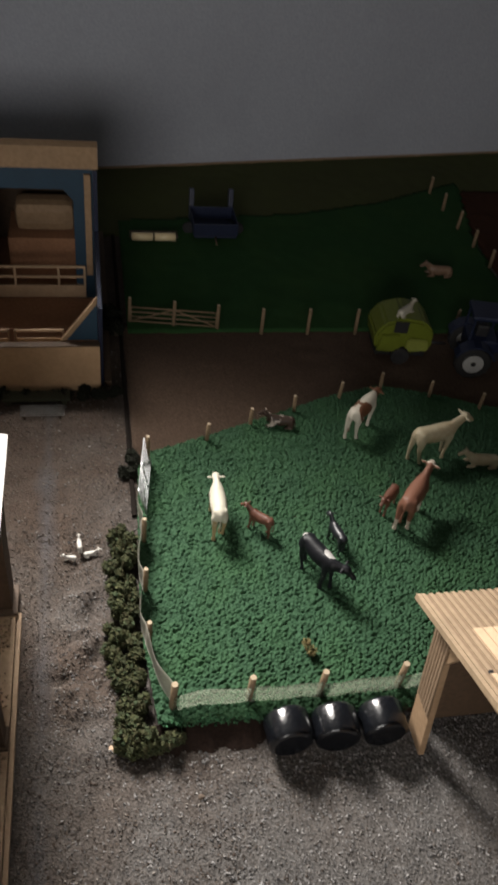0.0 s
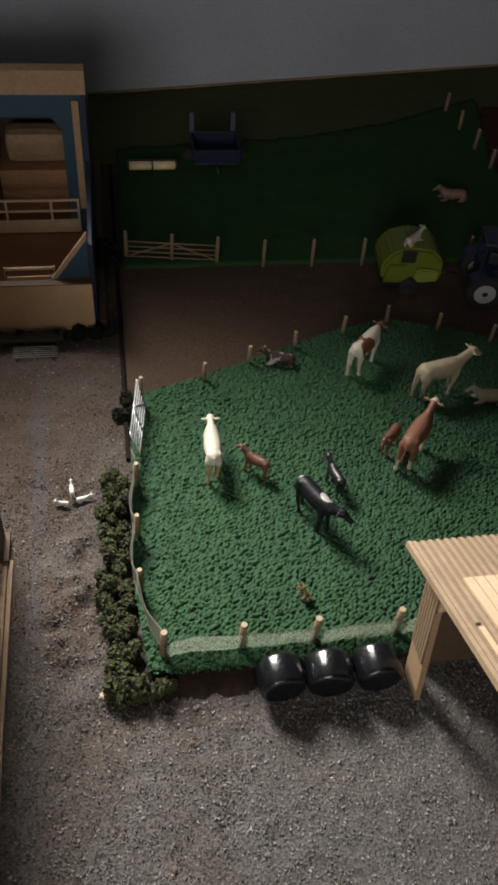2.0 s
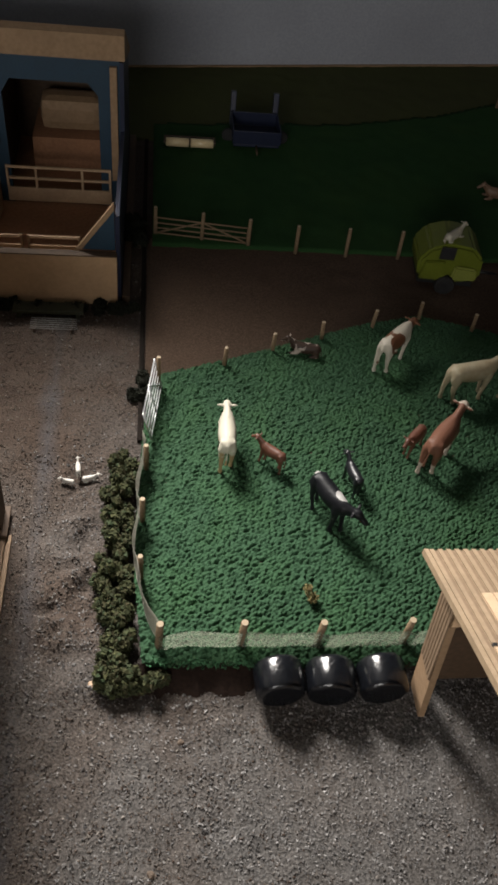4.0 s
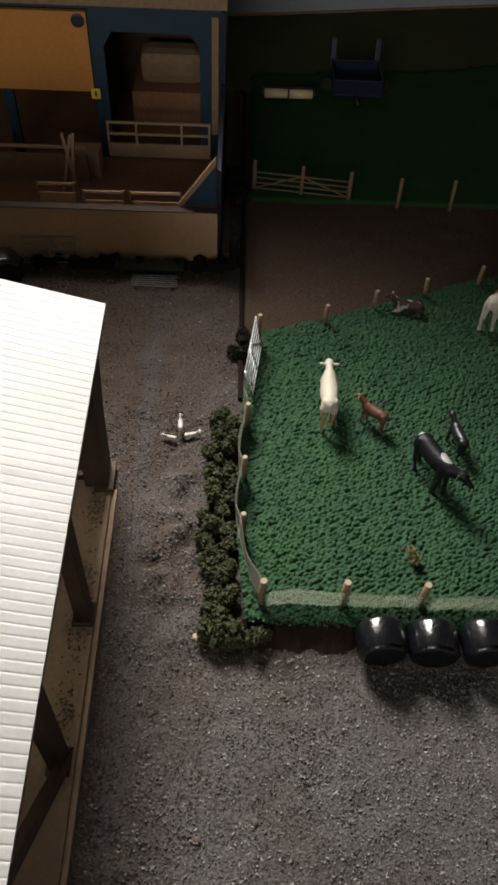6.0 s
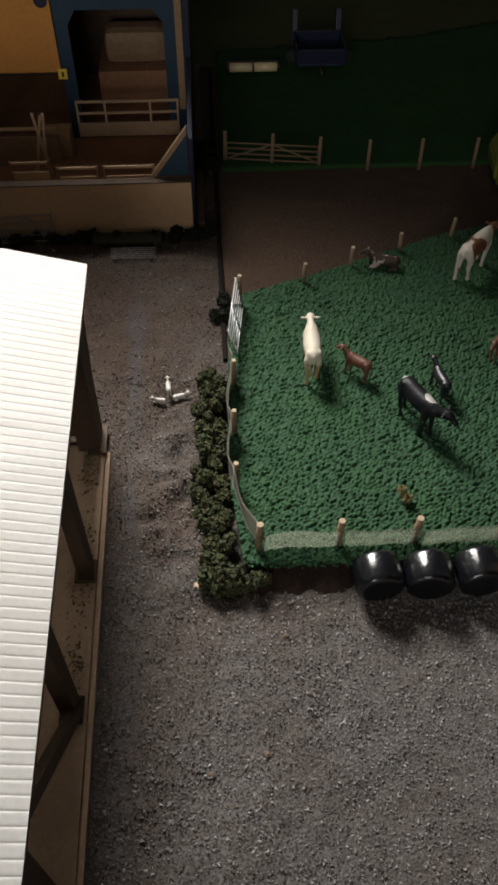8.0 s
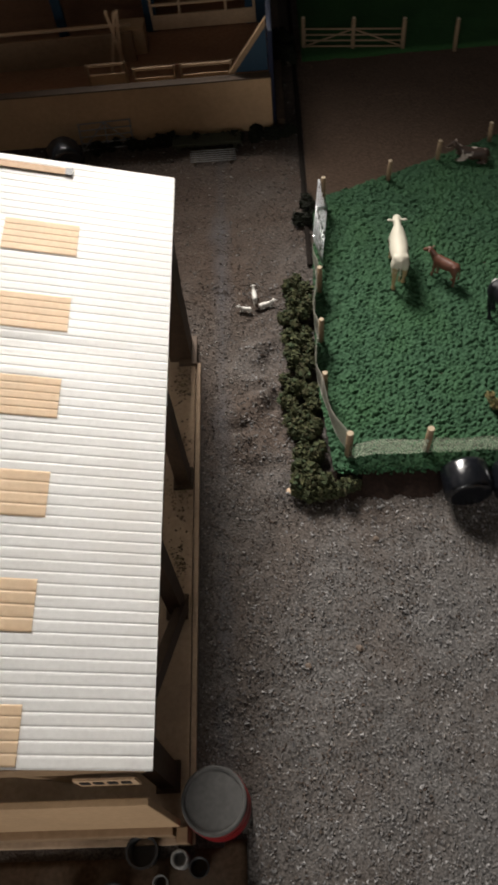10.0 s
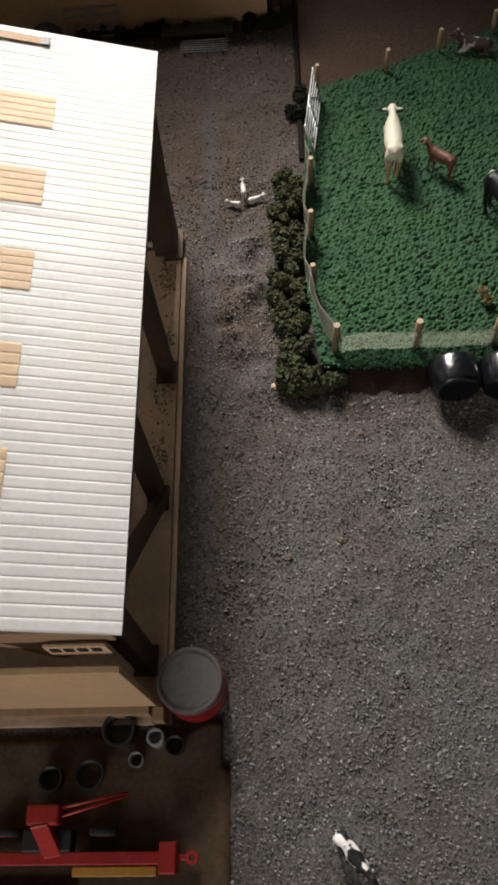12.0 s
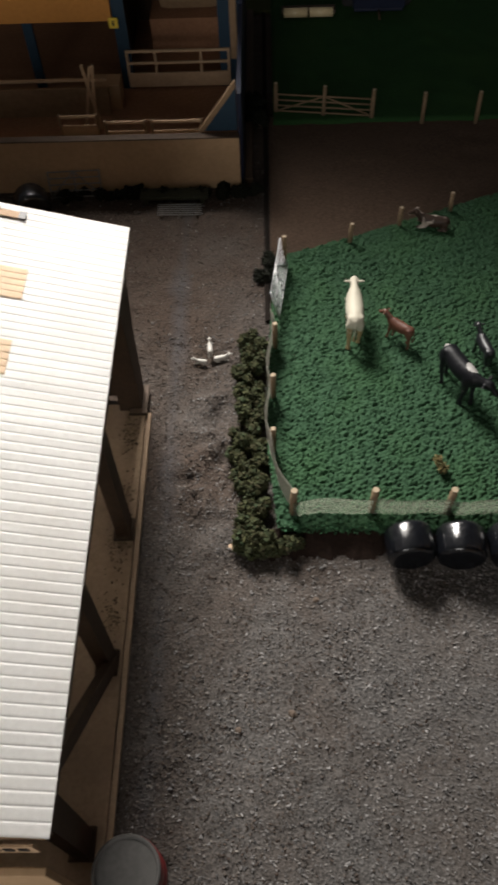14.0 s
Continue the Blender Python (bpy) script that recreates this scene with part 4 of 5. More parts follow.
shed = thing("cattle_shed", Matrix(), "wooden cattle shed with a white corrugated roof and tan skylights", "shed")
EX, EZ, RX, RZ, Y0, Y1 = -0.151, 0.203, -0.372, 0.266, -0.319, 0.205
roof = part("roof", corrugated(EX, EZ, RX, RZ, Y0, Y1, 0.0082, 0.00045), M["roofwhite"], shed, "white corrugated roof sheet")
part("roof", corrugated(RX - 0.0005, RZ, 2 * RX - EX, EZ, Y0, Y1, 0.0082, 0.0009), M["roofwhite"], shed, "white corrugated roof sheet")
slope = (RZ - EZ) / (RX - EX)
zr = lambda x: EZ + slope * (x - EX)
for k in range(6):
    yc = 0.108 - 0.0815 * k
    part("skylight", corrugated(-0.229, zr(-0.229) + 0.0009, -0.289, zr(-0.289) + 0.0009, yc - 0.018, yc + 0.018, 0.0072, 0.00045, 0.0006), M["skylight"], roof, "translucent tan skylight sheet")
bm = bmesh.new()
plate(bm, [(-0.243, zr(-0.243) + 0.0016), (-0.330, zr(-0.330) + 0.0016), (-0.330, zr(-0.330) + 0.0026), (-0.243, zr(-0.243) + 0.0026)], "y", 0.1865, 0.1945)
part("slot", bm, M["plywood"], roof, "slot cut in the roof showing bare wood")
bm = bmesh.new()
plate(bm, [(-0.240, zr(-0.240) + 0.0017), (-0.246, zr(-0.246) + 0.0017), (-0.246, zr(-0.246) + 0.0032), (-0.240, zr(-0.240) + 0.0032)], "y", 0.1860, 0.1950)
part("slot_end", bm, M["black"], roof, "dark end of the roof slot")
part("eaves_board", boxed(EX - 0.006, EX - 0.002, Y0 + 0.004, Y1 - 0.004, EZ - 0.014, EZ - 0.0015, 0.0006), M["edge"], shed)
part("floor_slab", boxed(-0.595, -0.157, -0.345, 0.146, -0.002, 0.006, 0.0012), M["plinth"], shed, "stained tan base board")
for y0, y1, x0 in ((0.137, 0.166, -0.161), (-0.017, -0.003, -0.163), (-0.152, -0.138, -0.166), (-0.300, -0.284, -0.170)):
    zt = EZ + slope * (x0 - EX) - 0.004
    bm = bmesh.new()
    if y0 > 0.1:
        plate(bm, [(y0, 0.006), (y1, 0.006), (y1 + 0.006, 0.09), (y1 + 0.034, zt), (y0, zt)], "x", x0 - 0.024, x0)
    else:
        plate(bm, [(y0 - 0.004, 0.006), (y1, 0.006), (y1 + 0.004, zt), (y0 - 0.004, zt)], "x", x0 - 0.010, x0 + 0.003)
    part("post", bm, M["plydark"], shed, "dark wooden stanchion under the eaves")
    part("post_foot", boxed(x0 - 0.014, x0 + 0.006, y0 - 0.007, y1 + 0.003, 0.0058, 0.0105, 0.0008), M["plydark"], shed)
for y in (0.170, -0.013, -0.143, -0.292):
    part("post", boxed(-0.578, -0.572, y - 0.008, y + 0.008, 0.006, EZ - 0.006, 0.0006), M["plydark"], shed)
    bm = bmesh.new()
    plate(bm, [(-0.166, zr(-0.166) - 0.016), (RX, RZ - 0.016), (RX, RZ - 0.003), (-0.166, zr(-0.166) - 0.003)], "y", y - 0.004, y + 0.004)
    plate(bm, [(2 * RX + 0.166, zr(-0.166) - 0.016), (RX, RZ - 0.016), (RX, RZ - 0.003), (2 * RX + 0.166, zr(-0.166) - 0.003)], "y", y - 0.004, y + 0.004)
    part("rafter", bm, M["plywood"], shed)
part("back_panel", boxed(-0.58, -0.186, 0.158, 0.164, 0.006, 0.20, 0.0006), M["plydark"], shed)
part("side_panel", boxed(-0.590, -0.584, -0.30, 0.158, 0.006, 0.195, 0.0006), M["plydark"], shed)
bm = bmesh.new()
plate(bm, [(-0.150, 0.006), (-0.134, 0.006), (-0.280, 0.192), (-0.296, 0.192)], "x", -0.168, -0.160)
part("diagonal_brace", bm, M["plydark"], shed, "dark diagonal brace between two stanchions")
part("kerb", boxed(-0.1565, -0.1515, -0.345, 0.136, -0.002, 0.0035, 0.0008), M["plinth"], shed, "lower step along the base board")
part("feed_front", boxed(-0.56, -0.160, -0.334, -0.329, 0.028, 0.166, 0.0008), M["beige"], shed, "beige feed barrier board")
part("feed_rail", boxed(-0.56, -0.166, -0.340, -0.324, 0.006, 0.028, 0.0010), M["plywood"], shed)
part("lintel", boxed(-0.57, -0.160, -0.316, -0.311, 0.178, 0.200, 0.0006), M["plywood"], shed)
part("inner_wall", boxed(-0.56, -0.20, -0.205, -0.200, 0.006, 0.12, 0.0006), M["plywood"], shed)
part("brace", box(bmesh.new(), -0.004, 0.004, -0.003, 0.003, 0, 0.075, 0.0005, pose(-0.205, -0.312, 0.125, 0, -38, 0)), M["plywood"], shed)
part("corner_foot", boxed(-0.163, -0.154, -0.346, -0.334, 0.0, 0.03, 0.001), M["plywood"], shed, "raw wooden corner post foot")
notice = part("notice", boxed(-0.206, -0.166, -0.3205, -0.3190, 0.160, 0.184), M["rail"], shed, "small white notice with illegible dark marks")
for i in range(4):
    part("mark", boxed(-0.203 + 0.009 * i, -0.197 + 0.009 * i, -0.3212, -0.3206, 0.171, 0.179), M["black"], notice)


# ---- right shed: tan ribbed roof ----
hut = thing("pole_barn", Matrix(), "small wooden pole barn with a tan ribbed roof and pale skylight", "shed")
HX0, HX1, HYB, HZB, HYR, HZR = 0.207, 0.52, -0.020, 0.2035, -0.202, 0.280
zs = lambda y: HZB + (HZR - HZB) * (HYB - y) / (HYB - HYR)
bm = bmesh.new()
plate(bm, [(HYB, HZB), (HYR, HZR), (HYR, HZR - 0.004), (HYB, HZB - 0.004)], "x", HX0, HX1)
back_roof = part("roof", bm, M["tanroof"], hut, "tan roof sheet with raised ribs")
# front slope is coloured dark because it faces away from the lamp
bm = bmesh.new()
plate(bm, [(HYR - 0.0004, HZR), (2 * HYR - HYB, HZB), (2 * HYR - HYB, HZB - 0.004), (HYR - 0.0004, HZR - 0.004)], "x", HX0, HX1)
front_roof = part("roof", bm, M["shadedsheet"], hut, "roof sheet with raised ribs, coloured darker for its shaded slope")
n = 45
for i in range(n + 1):
    x = HX0 + 0.002 + (HX1 - HX0 - 0.004) * i / n
    bm = bmesh.new()
    plate(bm, [(HYB + 0.0005, HZB), (HYR, HZR), (HYR, HZR + 0.0012), (HYB + 0.0005, HZB + 0.0012)], "x", x - 0.0017, x + 0.0017)
    part("rib", bm, M["tanrib"], back_roof)
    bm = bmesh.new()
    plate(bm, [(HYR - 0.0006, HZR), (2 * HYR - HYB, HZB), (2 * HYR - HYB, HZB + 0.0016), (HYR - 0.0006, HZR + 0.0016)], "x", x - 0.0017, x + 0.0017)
    part("rib", bm, M["shadedsheet"], front_roof)
for x0 in (0.227, 0.345):
    light = bmesh.new()
    ya, yb = -0.073, -0.130
    for i in range(5):
        xa = x0 + 0.0088 * i
        plate(light, [(ya, zs(ya) - 0.0010), (yb, zs(yb) - 0.0010), (yb, zs(yb) + 0.0022), (ya, zs(ya) + 0.0022)], "x", xa + 0.0006, xa + 0.0082)
    part("skylight", light, M["hutlight"], back_roof, "pale translucent skylight sheet")
bm = bmesh.new()
plate(bm, [(HYB + 0.001, HZB - 0.0055), (HYR, HZR - 0.0055), (HYR, HZR + 0.001), (HYB + 0.001, HZB + 0.001)], "x", HX0 - 0.004, HX0 - 0.0005)
part("barge_board", bm, M["tanrib"], hut)
bm = bmesh.new()
plate(bm, [(HYR - 0.0004, HZR - 0.0055), (2 * HYR - HYB, HZB - 0.0055), (2 * HYR - HYB, HZB + 0.001), (HYR - 0.0004, HZR + 0.001)], "x", HX0 - 0.004, HX0 - 0.0005)
part("barge_board", bm, M["tanrib"], hut)
bm = bmesh.new()
plate(bm, [(-0.128, zs(-0.128) + 0.0017), (-0.172, zs(-0.172) + 0.0017), (-0.172, zs(-0.172) + 0.0036), (-0.128, zs(-0.128) + 0.0036)], "x", 0.2135, 0.2175)
part("hook_bar", bm, M["hutlight"], hut, "pale stick glued to the roof")
bm = bmesh.new()
plate(bm, [(-0.168, zs(-0.168) + 0.0002), (-0.173, zs(-0.173) + 0.0002), (-0.173, zs(-0.173) + 0.0036), (-0.168, zs(-0.168) + 0.0036)], "x", 0.2085, 0.232)
part("hook_bar", bm, M["hutlight"], hut)
part("knob", box(bmesh.new(), 0.2140, 0.2175, -0.126, -0.123, zs(-0.122), zs(-0.122) + 0.003, 0.0006), M["black"], hut)
# inner wall takes the dark board so that the interior's shade is in its colour
part("wall", boxed(0.2525, 0.50, -0.032, -0.026, 0.0, 0.203, 0.0006), M["plydark"], hut, "inner back wall board, coloured dark for the barn's inner shade")
part("wall", boxed(0.2525, 0.50, -0.376, -0.370, 0.0, 0.205, 0.0006), M["plywood"], hut, "plain front wall board")
part("wall", boxed(0.501, 0.507, -0.37, -0.030, 0.0, 0.205, 0.0006), M["plywood"], hut)
LEAN = Matrix.Identity(4)
LEAN[0][2] = -0.10
bm = bmesh.new()
plate(bm, [(-0.036, 0.0), (-0.036, 0.203), (HYR, 0.270), (-0.368, 0.203), (-0.368, 0.0), (-0.340, 0.0), (-0.340, 0.188), (HYR, 0.252), (-0.084, 0.200), (-0.064, 0.160), (-0.069, 0.0)], "x", 0.241, 0.247)
bmesh.ops.transform(bm, matrix=LEAN, verts=bm.verts[:])
gable = part("gable_wall", bm, M["plywood"], hut, "raw board gable leaning inwards, with a wide opening")
for i in range(6):
    y = -0.0375 - 0.0048 * i
    part("groove_strip", boxed(0.2394, 0.2408, y - 0.0036, y, 0.070, 0.200, 0.0004, m=LEAN), M["tanroof"], gable)

# ---- parlour at the back ----
par = thing("milking_parlour", Matrix(), "open-fronted wooden toy parlour with blue frame and tan roof", "building")
FY = 0.76
part("floor_slab", boxed(-0.62, -0.0580, 0.5305, 0.97, -0.002, 0.006, 0.001), M["brownfloor"], par, "bare red-brown board floor")
part("yard_wall", boxed(-0.62, -0.056, 0.522, 0.530, 0.0, 0.078, 0.0008), M["beige"], par, "plain beige yard wall")
part("wall_cap", boxed(-0.62, -0.056, 0.5215, 0.5335, 0.0782, 0.0800, 0.0004), M["plydark"], par)
bm = bmesh.new()
plate(bm, [(-0.102, 0.080), (-0.0585, 0.080), (-0.0585, 0.140)], "y", 0.536, 0.541)
part("gusset", bm, M["blue"], par, "blue triangular gusset board")
bm = bmesh.new()
plate(bm, [(-0.109, 0.080), (-0.102, 0.080), (-0.0585, 0.140), (-0.0585, 0.150)], "y", 0.5345, 0.540)
part("gusset_edge", bm, M["plywood"], par)
part("side_wall", boxed(-0.0575, -0.0515, 0.531, 0.965, 0.0, 0.135, 0.0006), M["navy"], par)
bm = bmesh.new()
plate(bm, [(0.747, 0.1352), (0.965, 0.1352), (0.965, 0.152), (FY + 0.004, 0.2320), (0.747, 0.2320)], "x", -0.0575, -0.0515)
part("side_wall", bm, M["navy"], par)
bm = bmesh.new()
plate(bm, [(-0.2385, 0.006), (-0.2205, 0.006), (-0.2205, 0.176), (-0.208, 0.196), (-0.102, 0.196), (-0.088, 0.178), (-0.088, 0.006), (-0.058, 0.006), (-0.058, 0.232), (-0.2385, 0.232)], "y", FY, FY + 0.007)
part("blue_frame", bm, M["blue"], par, "blue painted arched door frame")
part("corner_strip", boxed(-0.071, -0.061, FY - 0.006, FY - 0.0004, 0.052, 0.222, 0.0008), M["plywood"], par, "pale wooden corner strip")
part("door_board", boxed(-0.62, -0.2395, FY - 0.004, FY + 0.004, 0.112, 0.222, 0.0008), M["yellow"], par, "ochre yellow sliding board")
part("blue_post", boxed(-0.372, -0.358, FY, FY + 0.008, 0.006, 0.112, 0.0006), M["blue"], par)
part("beam", boxed(-0.62, -0.2395, FY + 0.0045, FY + 0.010, 0.2225, 0.232, 0.0006), M["blue"], par)
bm = bmesh.new()
plate(bm, [(FY - 0.012, 0.2335), (0.985, 0.150), (0.985, 0.158), (FY + 0.004, 0.2695), (FY - 0.012, 0.2665)], "x", -0.63, -0.050)
part("roof", bm, M["plywood"], par, "tan wooden roof board with a deep fascia")
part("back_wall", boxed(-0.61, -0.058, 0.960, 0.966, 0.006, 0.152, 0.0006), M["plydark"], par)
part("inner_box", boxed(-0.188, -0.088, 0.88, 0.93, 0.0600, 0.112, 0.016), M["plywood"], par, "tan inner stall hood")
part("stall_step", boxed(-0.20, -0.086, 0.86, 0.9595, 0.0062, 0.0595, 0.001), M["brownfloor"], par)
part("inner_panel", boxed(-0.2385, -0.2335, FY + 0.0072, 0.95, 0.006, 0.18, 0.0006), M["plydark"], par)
rail = part("railing", boxed(-0.228, -0.073, FY - 0.0046, FY - 0.0006, 0.010, 0.032, 0.0006), M["rail"], par, "off-white railing board")
for z in (0.046, 0.064):
    part("rail_bar", boxed(-0.228, -0.073, FY - 0.0046, FY - 0.0011, z, z + 0.0035, 0.0005), M["rail"], rail)
for x in (-0.228, -0.186, -0.118, -0.0765):
    part("rail_post", boxed(x, x + 0.0035, FY - 0.0050, FY - 0.0007, 0.0315, 0.0676, 0.0005), M["rail"], rail)
tagged(part("sign_plate", boxed(-0.244, -0.231, FY - 0.0068, FY - 0.0055, 0.103, 0.118, 0.0003), M["sign"], par), "small yellow warning plate")
part("sign_mark", boxed(-0.239, -0.236, FY - 0.0074, FY - 0.0069, 0.107, 0.114), M["black"], par)
em = lathe([(0.009, 0.0), (0.009, 0.0012), (0.0065, 0.0016)], 24)
bmesh.ops.transform(em, matrix=pose(-0.251, FY - 0.0042, 0.211, 90), verts=em.verts[:])
part("emblem", em, M["navy"], par, "round dark emblem")
for x0, x1, y in ((-0.300, -0.246, 0.575), (-0.236, -0.180, 0.560), (-0.174, -0.105, 0.560)):
    pen = part("pen_panel", boxed(x0, x1, y, y + 0.003, 0.006, 0.066, 0.0005), M["beige"], par)
    part("pen_rail", boxed(x0, x1, y - 0.0005, y + 0.0035, 0.0775, 0.0805, 0.0004), M["rail"], pen)
    for x in (x0, x1 - 0.003):
        part("pen_post", boxed(x, x + 0.003, y - 0.0006, y + 0.0036, 0.006, 0.0820, 0.0004), M["plywood"], pen)
for x, tilt in ((-0.270, 8), (-0.285, 14), (-0.262, -4)):
    part("upright_bar", box(bmesh.new(), -0.002, 0.002, -0.002, 0.002, 0, 0.11, 0.0004, pose(x, 0.66, 0.006, 10, tilt, 0)), M["rail"], par)
part("pen_wall", boxed(-0.62, -0.25, 0.690, 0.695, 0.006, 0.050, 0.0006), M["plywood"], par)
part("pen_rail", boxed(-0.62, -0.25, 0.6905, 0.6945, 0.060, 0.064, 0.0006), M["rail"], par)
part("stall_block", boxed(-0.275, -0.235, 0.705, 0.735, 0.006, 0.045, 0.001), M["beige"], par)
part("drip_strip", boxed(-0.0505, -0.040, 0.53, 0.98, -0.002, 0.010, 0.0006), M["plydark"], par)


# ---- clutter in front of the parlour ----
hurdle = bar_gate("metal_hurdle", (-0.315, 0.505), (-0.246, 0.508), 0.004, 0.036, 5, 0.0009, M["pipe"], "thin grey metal hurdle leaning on the beige wall", -0.012)
pal = thing("board", pose(-0.146, 0.499, 0.0), "mossy green-grey plank lying against the wall foot", "plank")
part("plank", boxed(-0.046, 0.046, -0.010, 0.010, 0.008, 0.013, 0.0008), M["pallet"], pal)
for x in (-0.038, 0.038):
    part("bearer", boxed(x - 0.003, x + 0.003, -0.009, 0.009, 0.0, 0.0079, 0.0005), M["pallet"], pal)
rack = thing("wire_rack", pose(-0.138, 0.474, 0.0), "small rack of thin pale wires lying on the gravel", "rack")
for i in range(6):
    part("wire", tube(bmesh.new(), (-0.030, -0.011 + 0.0042 * i, 0.0055), (0.030, -0.012 + 0.0042 * i, 0.0055), 0.0006, 0.0006, 6), M["pipe"], rack)
for x in (-0.024, 0.024):
    part("cross_wire", boxed(x - 0.0012, x + 0.0012, -0.013, 0.012, 0.0, 0.0048, 0.0003), M["edge"], rack)


# ---- machines ----
def wheel(parent, x, y, z, r, w, rim_mat=None):
    """A wheel across y: tyre with lugs, rim and hub."""
    bm = lathe([(r * 0.6, -w / 2), (r * 0.93, -w / 2), (r, -w * 0.32), (r, w * 0.32), (r * 0.93, w / 2), (r * 0.6, w / 2)], 56)
    for v in bm.verts:
        if math.hypot(v.co.x, v.co.y) > r * 0.98:
            k = 1 + 0.05 * (math.sin(14 * math.atan2(v.co.y, v.co.x) + 300 * abs(v.co.z)) > 0)
            v.co.x, v.co.y = v.co.x * k, v.co.y * k
    ob = part("wheel", bm, M["tyre"], parent)
    ob.matrix_local = pose(x, y, z, 90)
    part("rim", lathe([(r * 0.25, -w * 0.52), (r * 0.58, -w * 0.53), (r * 0.6, -w * 0.4), (r * 0.6, w * 0.4), (r * 0.58, w * 0.53), (r * 0.25, w * 0.52)], 24), rim_mat or M["rim"], ob, "pale wheel rim")
    part("hub", lathe([(r * 0.14, -w * 0.56), (r * 0.16, -w * 0.5), (r * 0.16, w * 0.5), (r * 0.14, w * 0.56)], 16), M["black"], ob)
    return ob


tr = thing("tractor", pose(0.575, 0.560, 0.004, 0, 0, -12), "dark blue toy tractor with pale wheel rims on the lane", "tractor")
for sy in (-1, 1):
    wheel(tr, -0.045, sy * 0.034, 0.028, 0.028, 0.017)
    wheel(tr, 0.055, sy * 0.030, 0.020, 0.020, 0.013)
    bm = bmesh.new()
    arc = [(r, radians(20 + 20 * i)) for r, order in ((0.031, range(8)), (0.0335, range(7, -1, -1))) for i in order]
    plate(bm, [(-0.045 + r * math.cos(a), 0.028 + r * math.sin(a)) for r, a in arc], "y", sy * 0.034 - 0.011, sy * 0.034 + 0.011)
    part("mudguard", bm, M["navy"], tr)
part("chassis", boxed(-0.065, 0.070, -0.012, 0.012, 0.018, 0.034, 0.002), M["black"], tr)
part("bonnet", boxed(-0.008, 0.078, -0.0145, 0.0145, 0.034, 0.062, 0.005), M["navy"], tr)
part("headlight", boxed(0.060, 0.078, -0.0155, -0.0140, 0.052, 0.057, 0.0006), M["pipe"], tr, "pale lamp strip")
part("cab", boxed(-0.058, -0.010, -0.022, 0.022, 0.034, 0.060, 0.003), M["navy"], tr)
part("cab_roof", boxed(-0.062, -0.006, -0.025, 0.025, 0.096, 0.104, 0.003), M["navy"], tr)
for x in (-0.057, -0.012):
    for y in (-0.021, 0.021):
        part("pillar", boxed(x - 0.0015, x + 0.0015, y - 0.0015, y + 0.0015, 0.058, 0.098, 0.0005), M["navy"], tr)
part("seat", boxed(-0.046, -0.026, -0.010, 0.010, 0.058, 0.080, 0.004), M["black"], tr)
part("exhaust", tube(bmesh.new(), (0.010, 0.016, 0.060), (0.010, 0.016, 0.098), 0.0018, 0.0018, 10), M["black"], tr)

ba = thing("baler", pose(0.425, 0.612, 0.004, 0, 0, -6), "lime green toy round baler parked on the lane", "baler")
bm = bmesh.new()
plate(bm, [(-0.046, 0.020), (-0.050, 0.046), (-0.036, 0.068), (-0.008, 0.078), (0.026, 0.074), (0.044, 0.056), (0.046, 0.024), (0.02, 0.014), (-0.03, 0.014)], "y", -0.034, 0.034)
bmesh.ops.bevel(bm, geom=bm.edges[:], offset=0.004, segments=2, affect="EDGES")
part("body", bm, M["lime"], ba)
bm = bmesh.new()
plate(bm, [(-0.044, 0.020), (-0.040, 0.050), (-0.012, 0.052), (-0.004, 0.020)], "y", -0.040, -0.0345)
bmesh.ops.bevel(bm, geom=bm.edges[:], offset=0.0015, segments=2, affect="EDGES")
part("side_door", bm, M["lime"], ba)
part("vent", boxed(-0.022, 0.0, -0.0360, -0.0345, 0.054, 0.074, 0.0004), M["black"], ba, "black hatch")
bm = bmesh.new()
plate(bm, [(0.002, 0.022), (0.004, 0.046), (0.036, 0.044), (0.040, 0.024)], "y", -0.041, -0.0345)
bmesh.ops.bevel(bm, geom=bm.edges[:], offset=0.0025, segments=2, affect="EDGES")
part("side_cover", bm, M["limepale"], ba, "paler bulged side cover")
part("undercarriage", boxed(-0.042, 0.04, -0.028, 0.028, 0.006, 0.0145, 0.001), M["black"], ba)
for sy in (-1, 1):
    wheel(ba, -0.004, sy * 0.040, 0.014, 0.0145, 0.010, M["black"])
part("drawbar", tube(bmesh.new(), (0.045, 0, 0.016), (0.082, 0, 0.014), 0.003, 0.002, 8), M["black"], ba)

ro = thing("field_roller", pose(0.052, 0.948, 0.008), "pale twin-drum toy field roller in the dark field", "roller")
for x in (-0.021, 0.021):
    part("drum", tube(bmesh.new(), (x - 0.0195, 0, 0.010), (x + 0.0195, 0, 0.010), 0.0075, 0.0075, 20), M["roller"], ro, "shiny cream roller drum")
part("frame_bar", boxed(-0.044, 0.044, 0.012, 0.016, 0.010, 0.014, 0.0006), M["edge"], ro)
for x in (-0.043, 0.0, 0.043):
    part("bracket", boxed(x - 0.0012, x + 0.0012, -0.004, 0.014, 0.009, 0.015, 0.0004), M["edge"], ro)

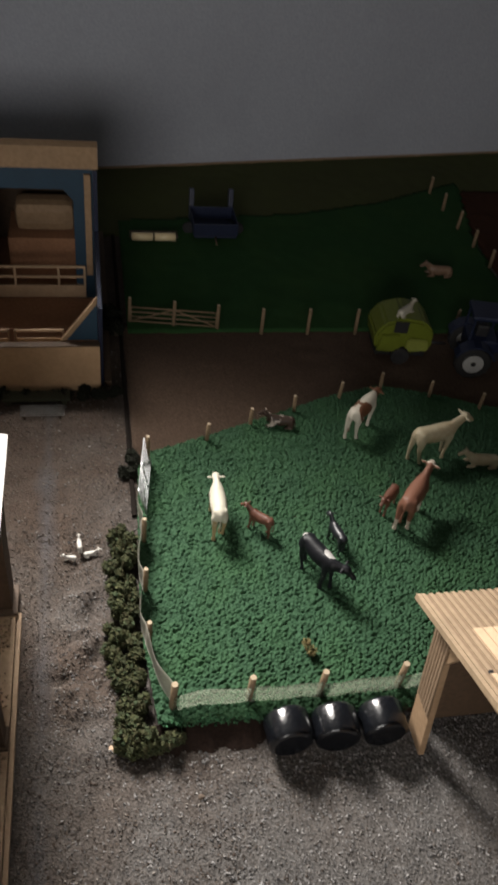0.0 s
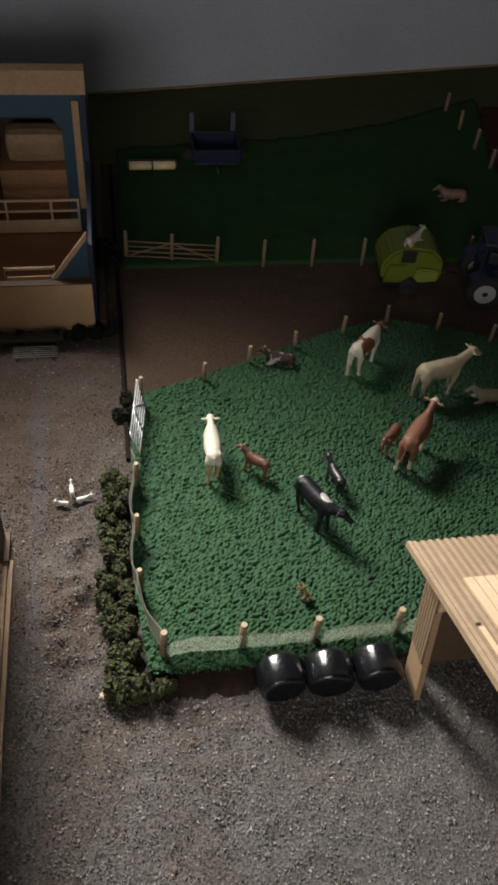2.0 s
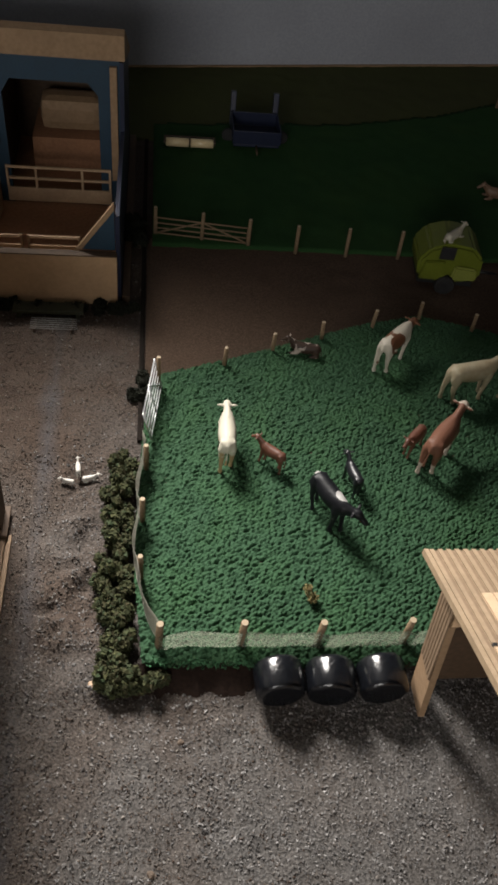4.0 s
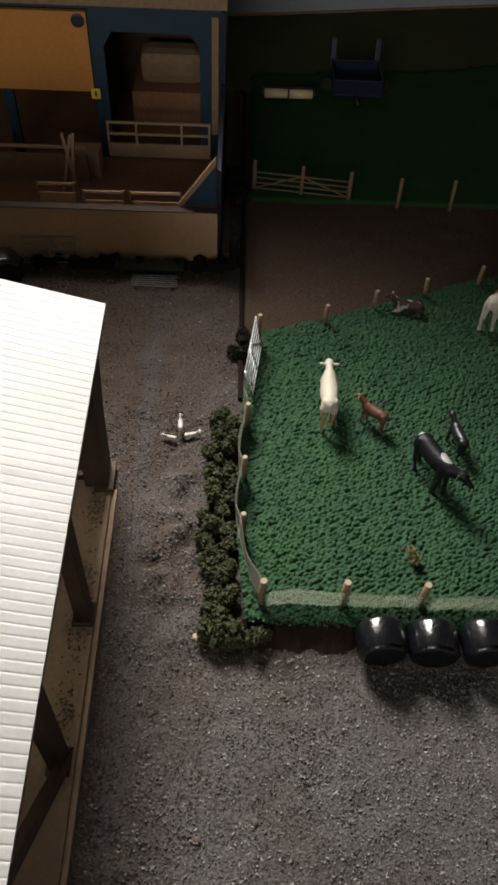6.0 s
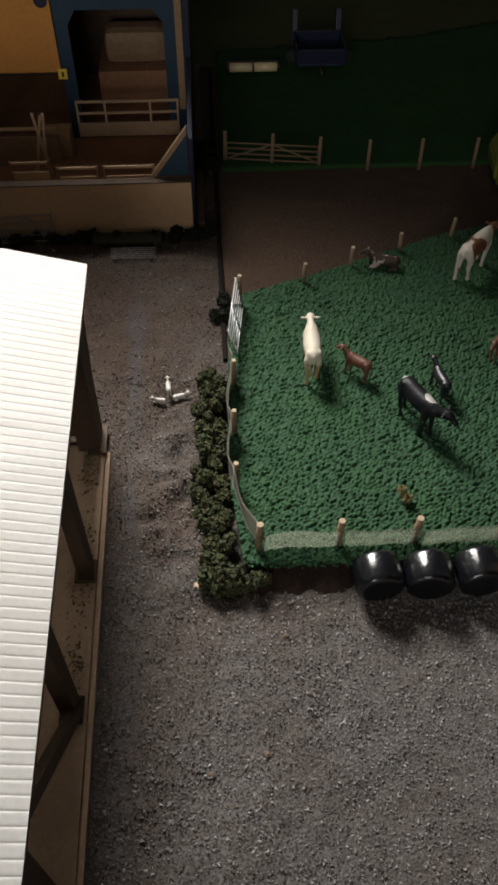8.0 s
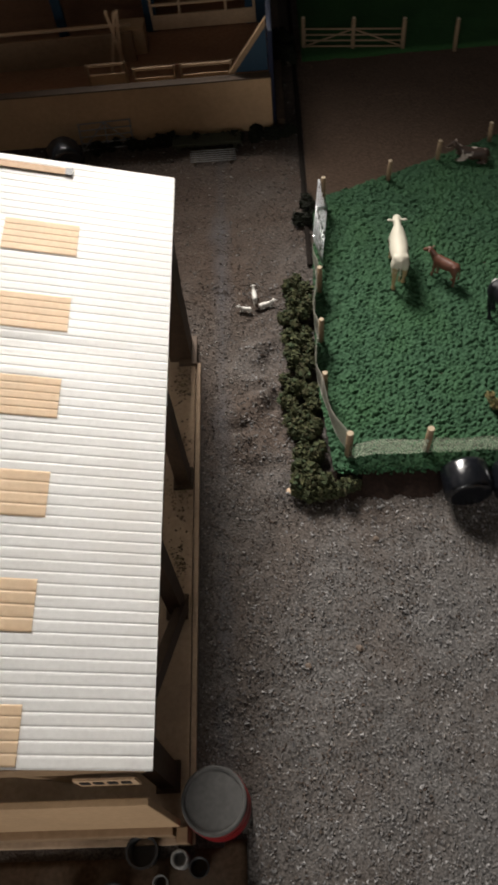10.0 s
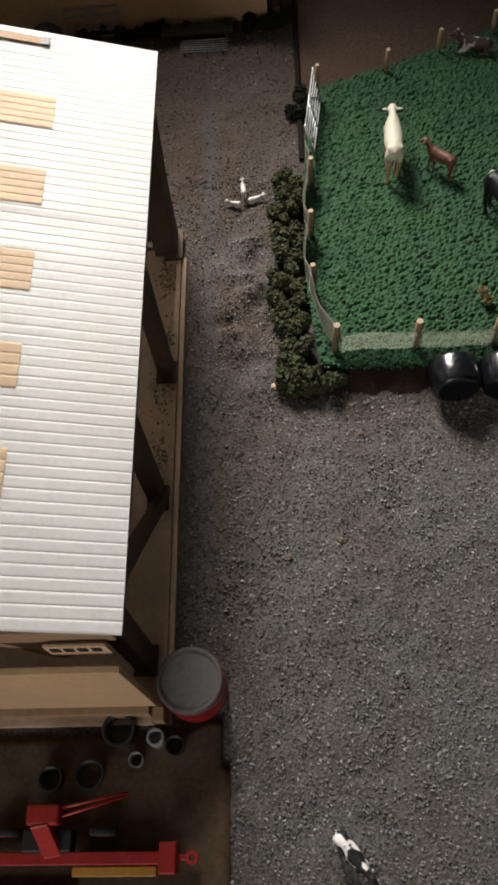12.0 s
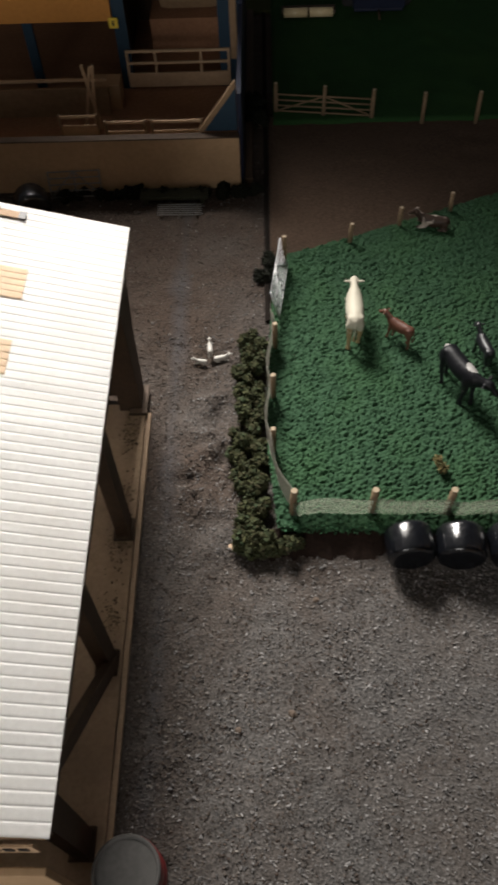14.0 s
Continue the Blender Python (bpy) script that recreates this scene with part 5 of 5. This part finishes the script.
bt = thing("link_box", pose(0.168, 0.985, 0.008), "dark blue toy transport box with two upright arms", "trailer")
part("floor_pan", boxed(-0.040, 0.040, -0.036, 0.036, 0.008, 0.012, 0.0008), M["navy"], bt)
for y in (-0.036, 0.034):
    part("end_board", boxed(-0.040, 0.040, y, y + 0.002, 0.0125, 0.036, 0.0005), M["navy"], bt)
for x in (-0.042, 0.040):
    part("side_board", boxed(x, x + 0.002, -0.036, 0.036, 0.0125, 0.036, 0.0005), M["navy"], bt)
for x in (-0.038, 0.038):
    part("arm", box(bmesh.new(), -0.0045, 0.0045, -0.006, 0.006, 0, 0.058, 0.001, pose(x, 0.040, 0.008, -14)), M["navy"], bt)
    wheel(bt, x * 1.25, 0.0, 0.010, 0.011, 0.007, M["black"])
part("drawbar", tube(bmesh.new(), (0, -0.036, 0.010), (0, -0.058, 0.006), 0.002, 0.0015, 8), M["plydark"], bt)

# ---- corner by the shed front ----
tub = thing("feed_tub", pose(-0.1315, -0.318, 0.0), "round dark red plastic tub with a grey lid", "tub")
part("body", lathe([(0.0245, -0.001), (0.0262, 0.004), (0.0262, 0.016), (0.0250, 0.018), (0.0250, 0.028), (0.0262, 0.030), (0.0262, 0.0415), (0.0250, 0.043)]), M["darkred"], tub)
part("lid", lathe([(0.0258, 0.0432), (0.0258, 0.0462), (0.0245, 0.0478), (0.0228, 0.0470), (0.0223, 0.0458), (0.001, 0.0458)]), M["lid"], tub, "flat grey lid with a raised rim")
sp = thing("pipe_socket", pose(-0.162, -0.356, 0.0), "short pale grey pipe stub standing beside the tub", "pipe")
bm = lathe([(0.0072, 0.0), (0.0072, 0.018), (0.0066, 0.019), (0.0052, 0.019), (0.0050, 0.006)], 24)
part("sleeve", bm, M["pipe"], sp)
for x, y, r, h in ((-0.192, -0.350, 0.013, 0.020), (-0.178, -0.372, 0.006, 0.012), (-0.245, -0.385, 0.010, 0.016), (-0.215, -0.382, 0.012, 0.012), (-0.147, -0.362, 0.008, 0.014)):
    ob = thing("bucket", pose(x, y, 0), "small dark plastic bucket in the shade of the shed", "bucket", "dark buckets")
    part("body", lathe([(r * 0.85, 0), (r, h), (r * 0.86, h), (r * 0.76, h * 0.2)], 24), M["black"] if r != 0.006 else M["pipe"], ob)

# red implement with a yellow bar
im = thing("mower", pose(-0.20, -0.441, 0.0), "bright red toy mower with an ochre bar", "machine")
part("beam", boxed(-0.10, 0.045, -0.0045, 0.0045, 0.010, 0.019, 0.001), M["red"], im)
part("hitch", boxed(0.045, 0.058, -0.011, 0.011, 0.006, 0.024, 0.0015), M["red"], im)
bm = tube(bmesh.new(), (0.058, 0, 0.014), (0.066, 0, 0.014), 0.0025, 0.0025, 10)
part("tow_eye", bm, M["red"], im)
eye = ring([(0.0024, 0.011), (0.0048, 0.011), (0.0048, 0.017), (0.0024, 0.017)], 20)
bmesh.ops.transform(eye, matrix=pose(0.069, 0, 0), verts=eye.verts[:])
part("eye_ring", eye, M["red"], im)
part("ochre_bar", boxed(-0.022, 0.042, -0.0125, -0.0055, 0.006, 0.013, 0.001), M["ochre"], im, "ochre yellow cutter bar")
part("mast", box(bmesh.new(), -0.0065, 0.0065, -0.004, 0.004, 0, 0.040, 0.001, pose(-0.036, 0.002, 0.014, -35, 0, 10)), M["red"], im)
part("mast_head", boxed(-0.050, -0.026, 0.022, 0.036, 0.034, 0.048, 0.002), M["red"], im)
for dy in (-0.003, 0.003):
    part("arm", tube(bmesh.new(), (-0.030, 0.030 + dy, 0.040), (0.020, 0.044 + dy * 0.4, 0.020), 0.0012, 0.0010, 8), M["red"], im)
part("gearbox", boxed(-0.060, -0.022, 0.004, 0.020, 0.006, 0.022, 0.002), M["black"], im)
for sx in (-0.075, 0.0):
    wheel(im, sx, 0.018, 0.010, 0.0105, 0.006, M["red"])
part("skid", boxed(-0.095, -0.020, -0.024, -0.018, 0.0, 0.008, 0.001), M["red"], im)

# straw and dirt on the shed's base board
gs = np.random.RandomState(51)
sx, sy = -0.170 + gs.randn(420) * 0.006, gs.choice([-0.03, 0.02, -0.10, 0.11], 420) + gs.randn(420) * 0.014
keep = (sx < -0.159) & (sx > -0.19)
M["straw"] = island_mat("straw_bits", [(0.20, 0.14, 0.08), (0.10, 0.07, 0.045), (0.28, 0.21, 0.12), (0.05, 0.035, 0.025)])
tagged(crumbs("straw", np.stack([sx[keep], sy[keep], gs.uniform(0.0062, 0.0072, keep.sum())], -1), 0.0014, M["straw"], 52), "bits of straw and dirt on the shed base board", "straw", kind="stuff")

# loose stones on the yard
for i, (x, y, s, c) in enumerate([(-0.061, -0.031, 0.0042, "plinth"), (-0.005, -0.191, 0.0032, "edge"), (-0.052, -0.205, 0.0028, "edge"), (-0.02, 0.05, 0.003, "plinth"), (0.02, -0.085, 0.003, "edge")]):
    bm = bmesh.new()
    bmesh.ops.create_icosphere(bm, subdivisions=2, radius=s)
    for v in bm.verts:
        v.co *= 1 + 0.5 * noise.noise(v.co * 300 + Vector((i * 7, 0, 0)))
        v.co.z *= 0.6
    ob = part("stone", bm, M[c])
    ob.location = (x, y, s * 0.3)
    tagged(ob, "small loose stone lying on the gravel", "stone", "loose stones")

cup = thing("white_cup", pose(1.045, 1.425, 0.006), "small white plastic cup by the wall foot", "cup")
part("body", lathe([(0.009, 0), (0.012, 0.022), (0.0105, 0.022), (0.008, 0.003)], 24), M["white"], cup)
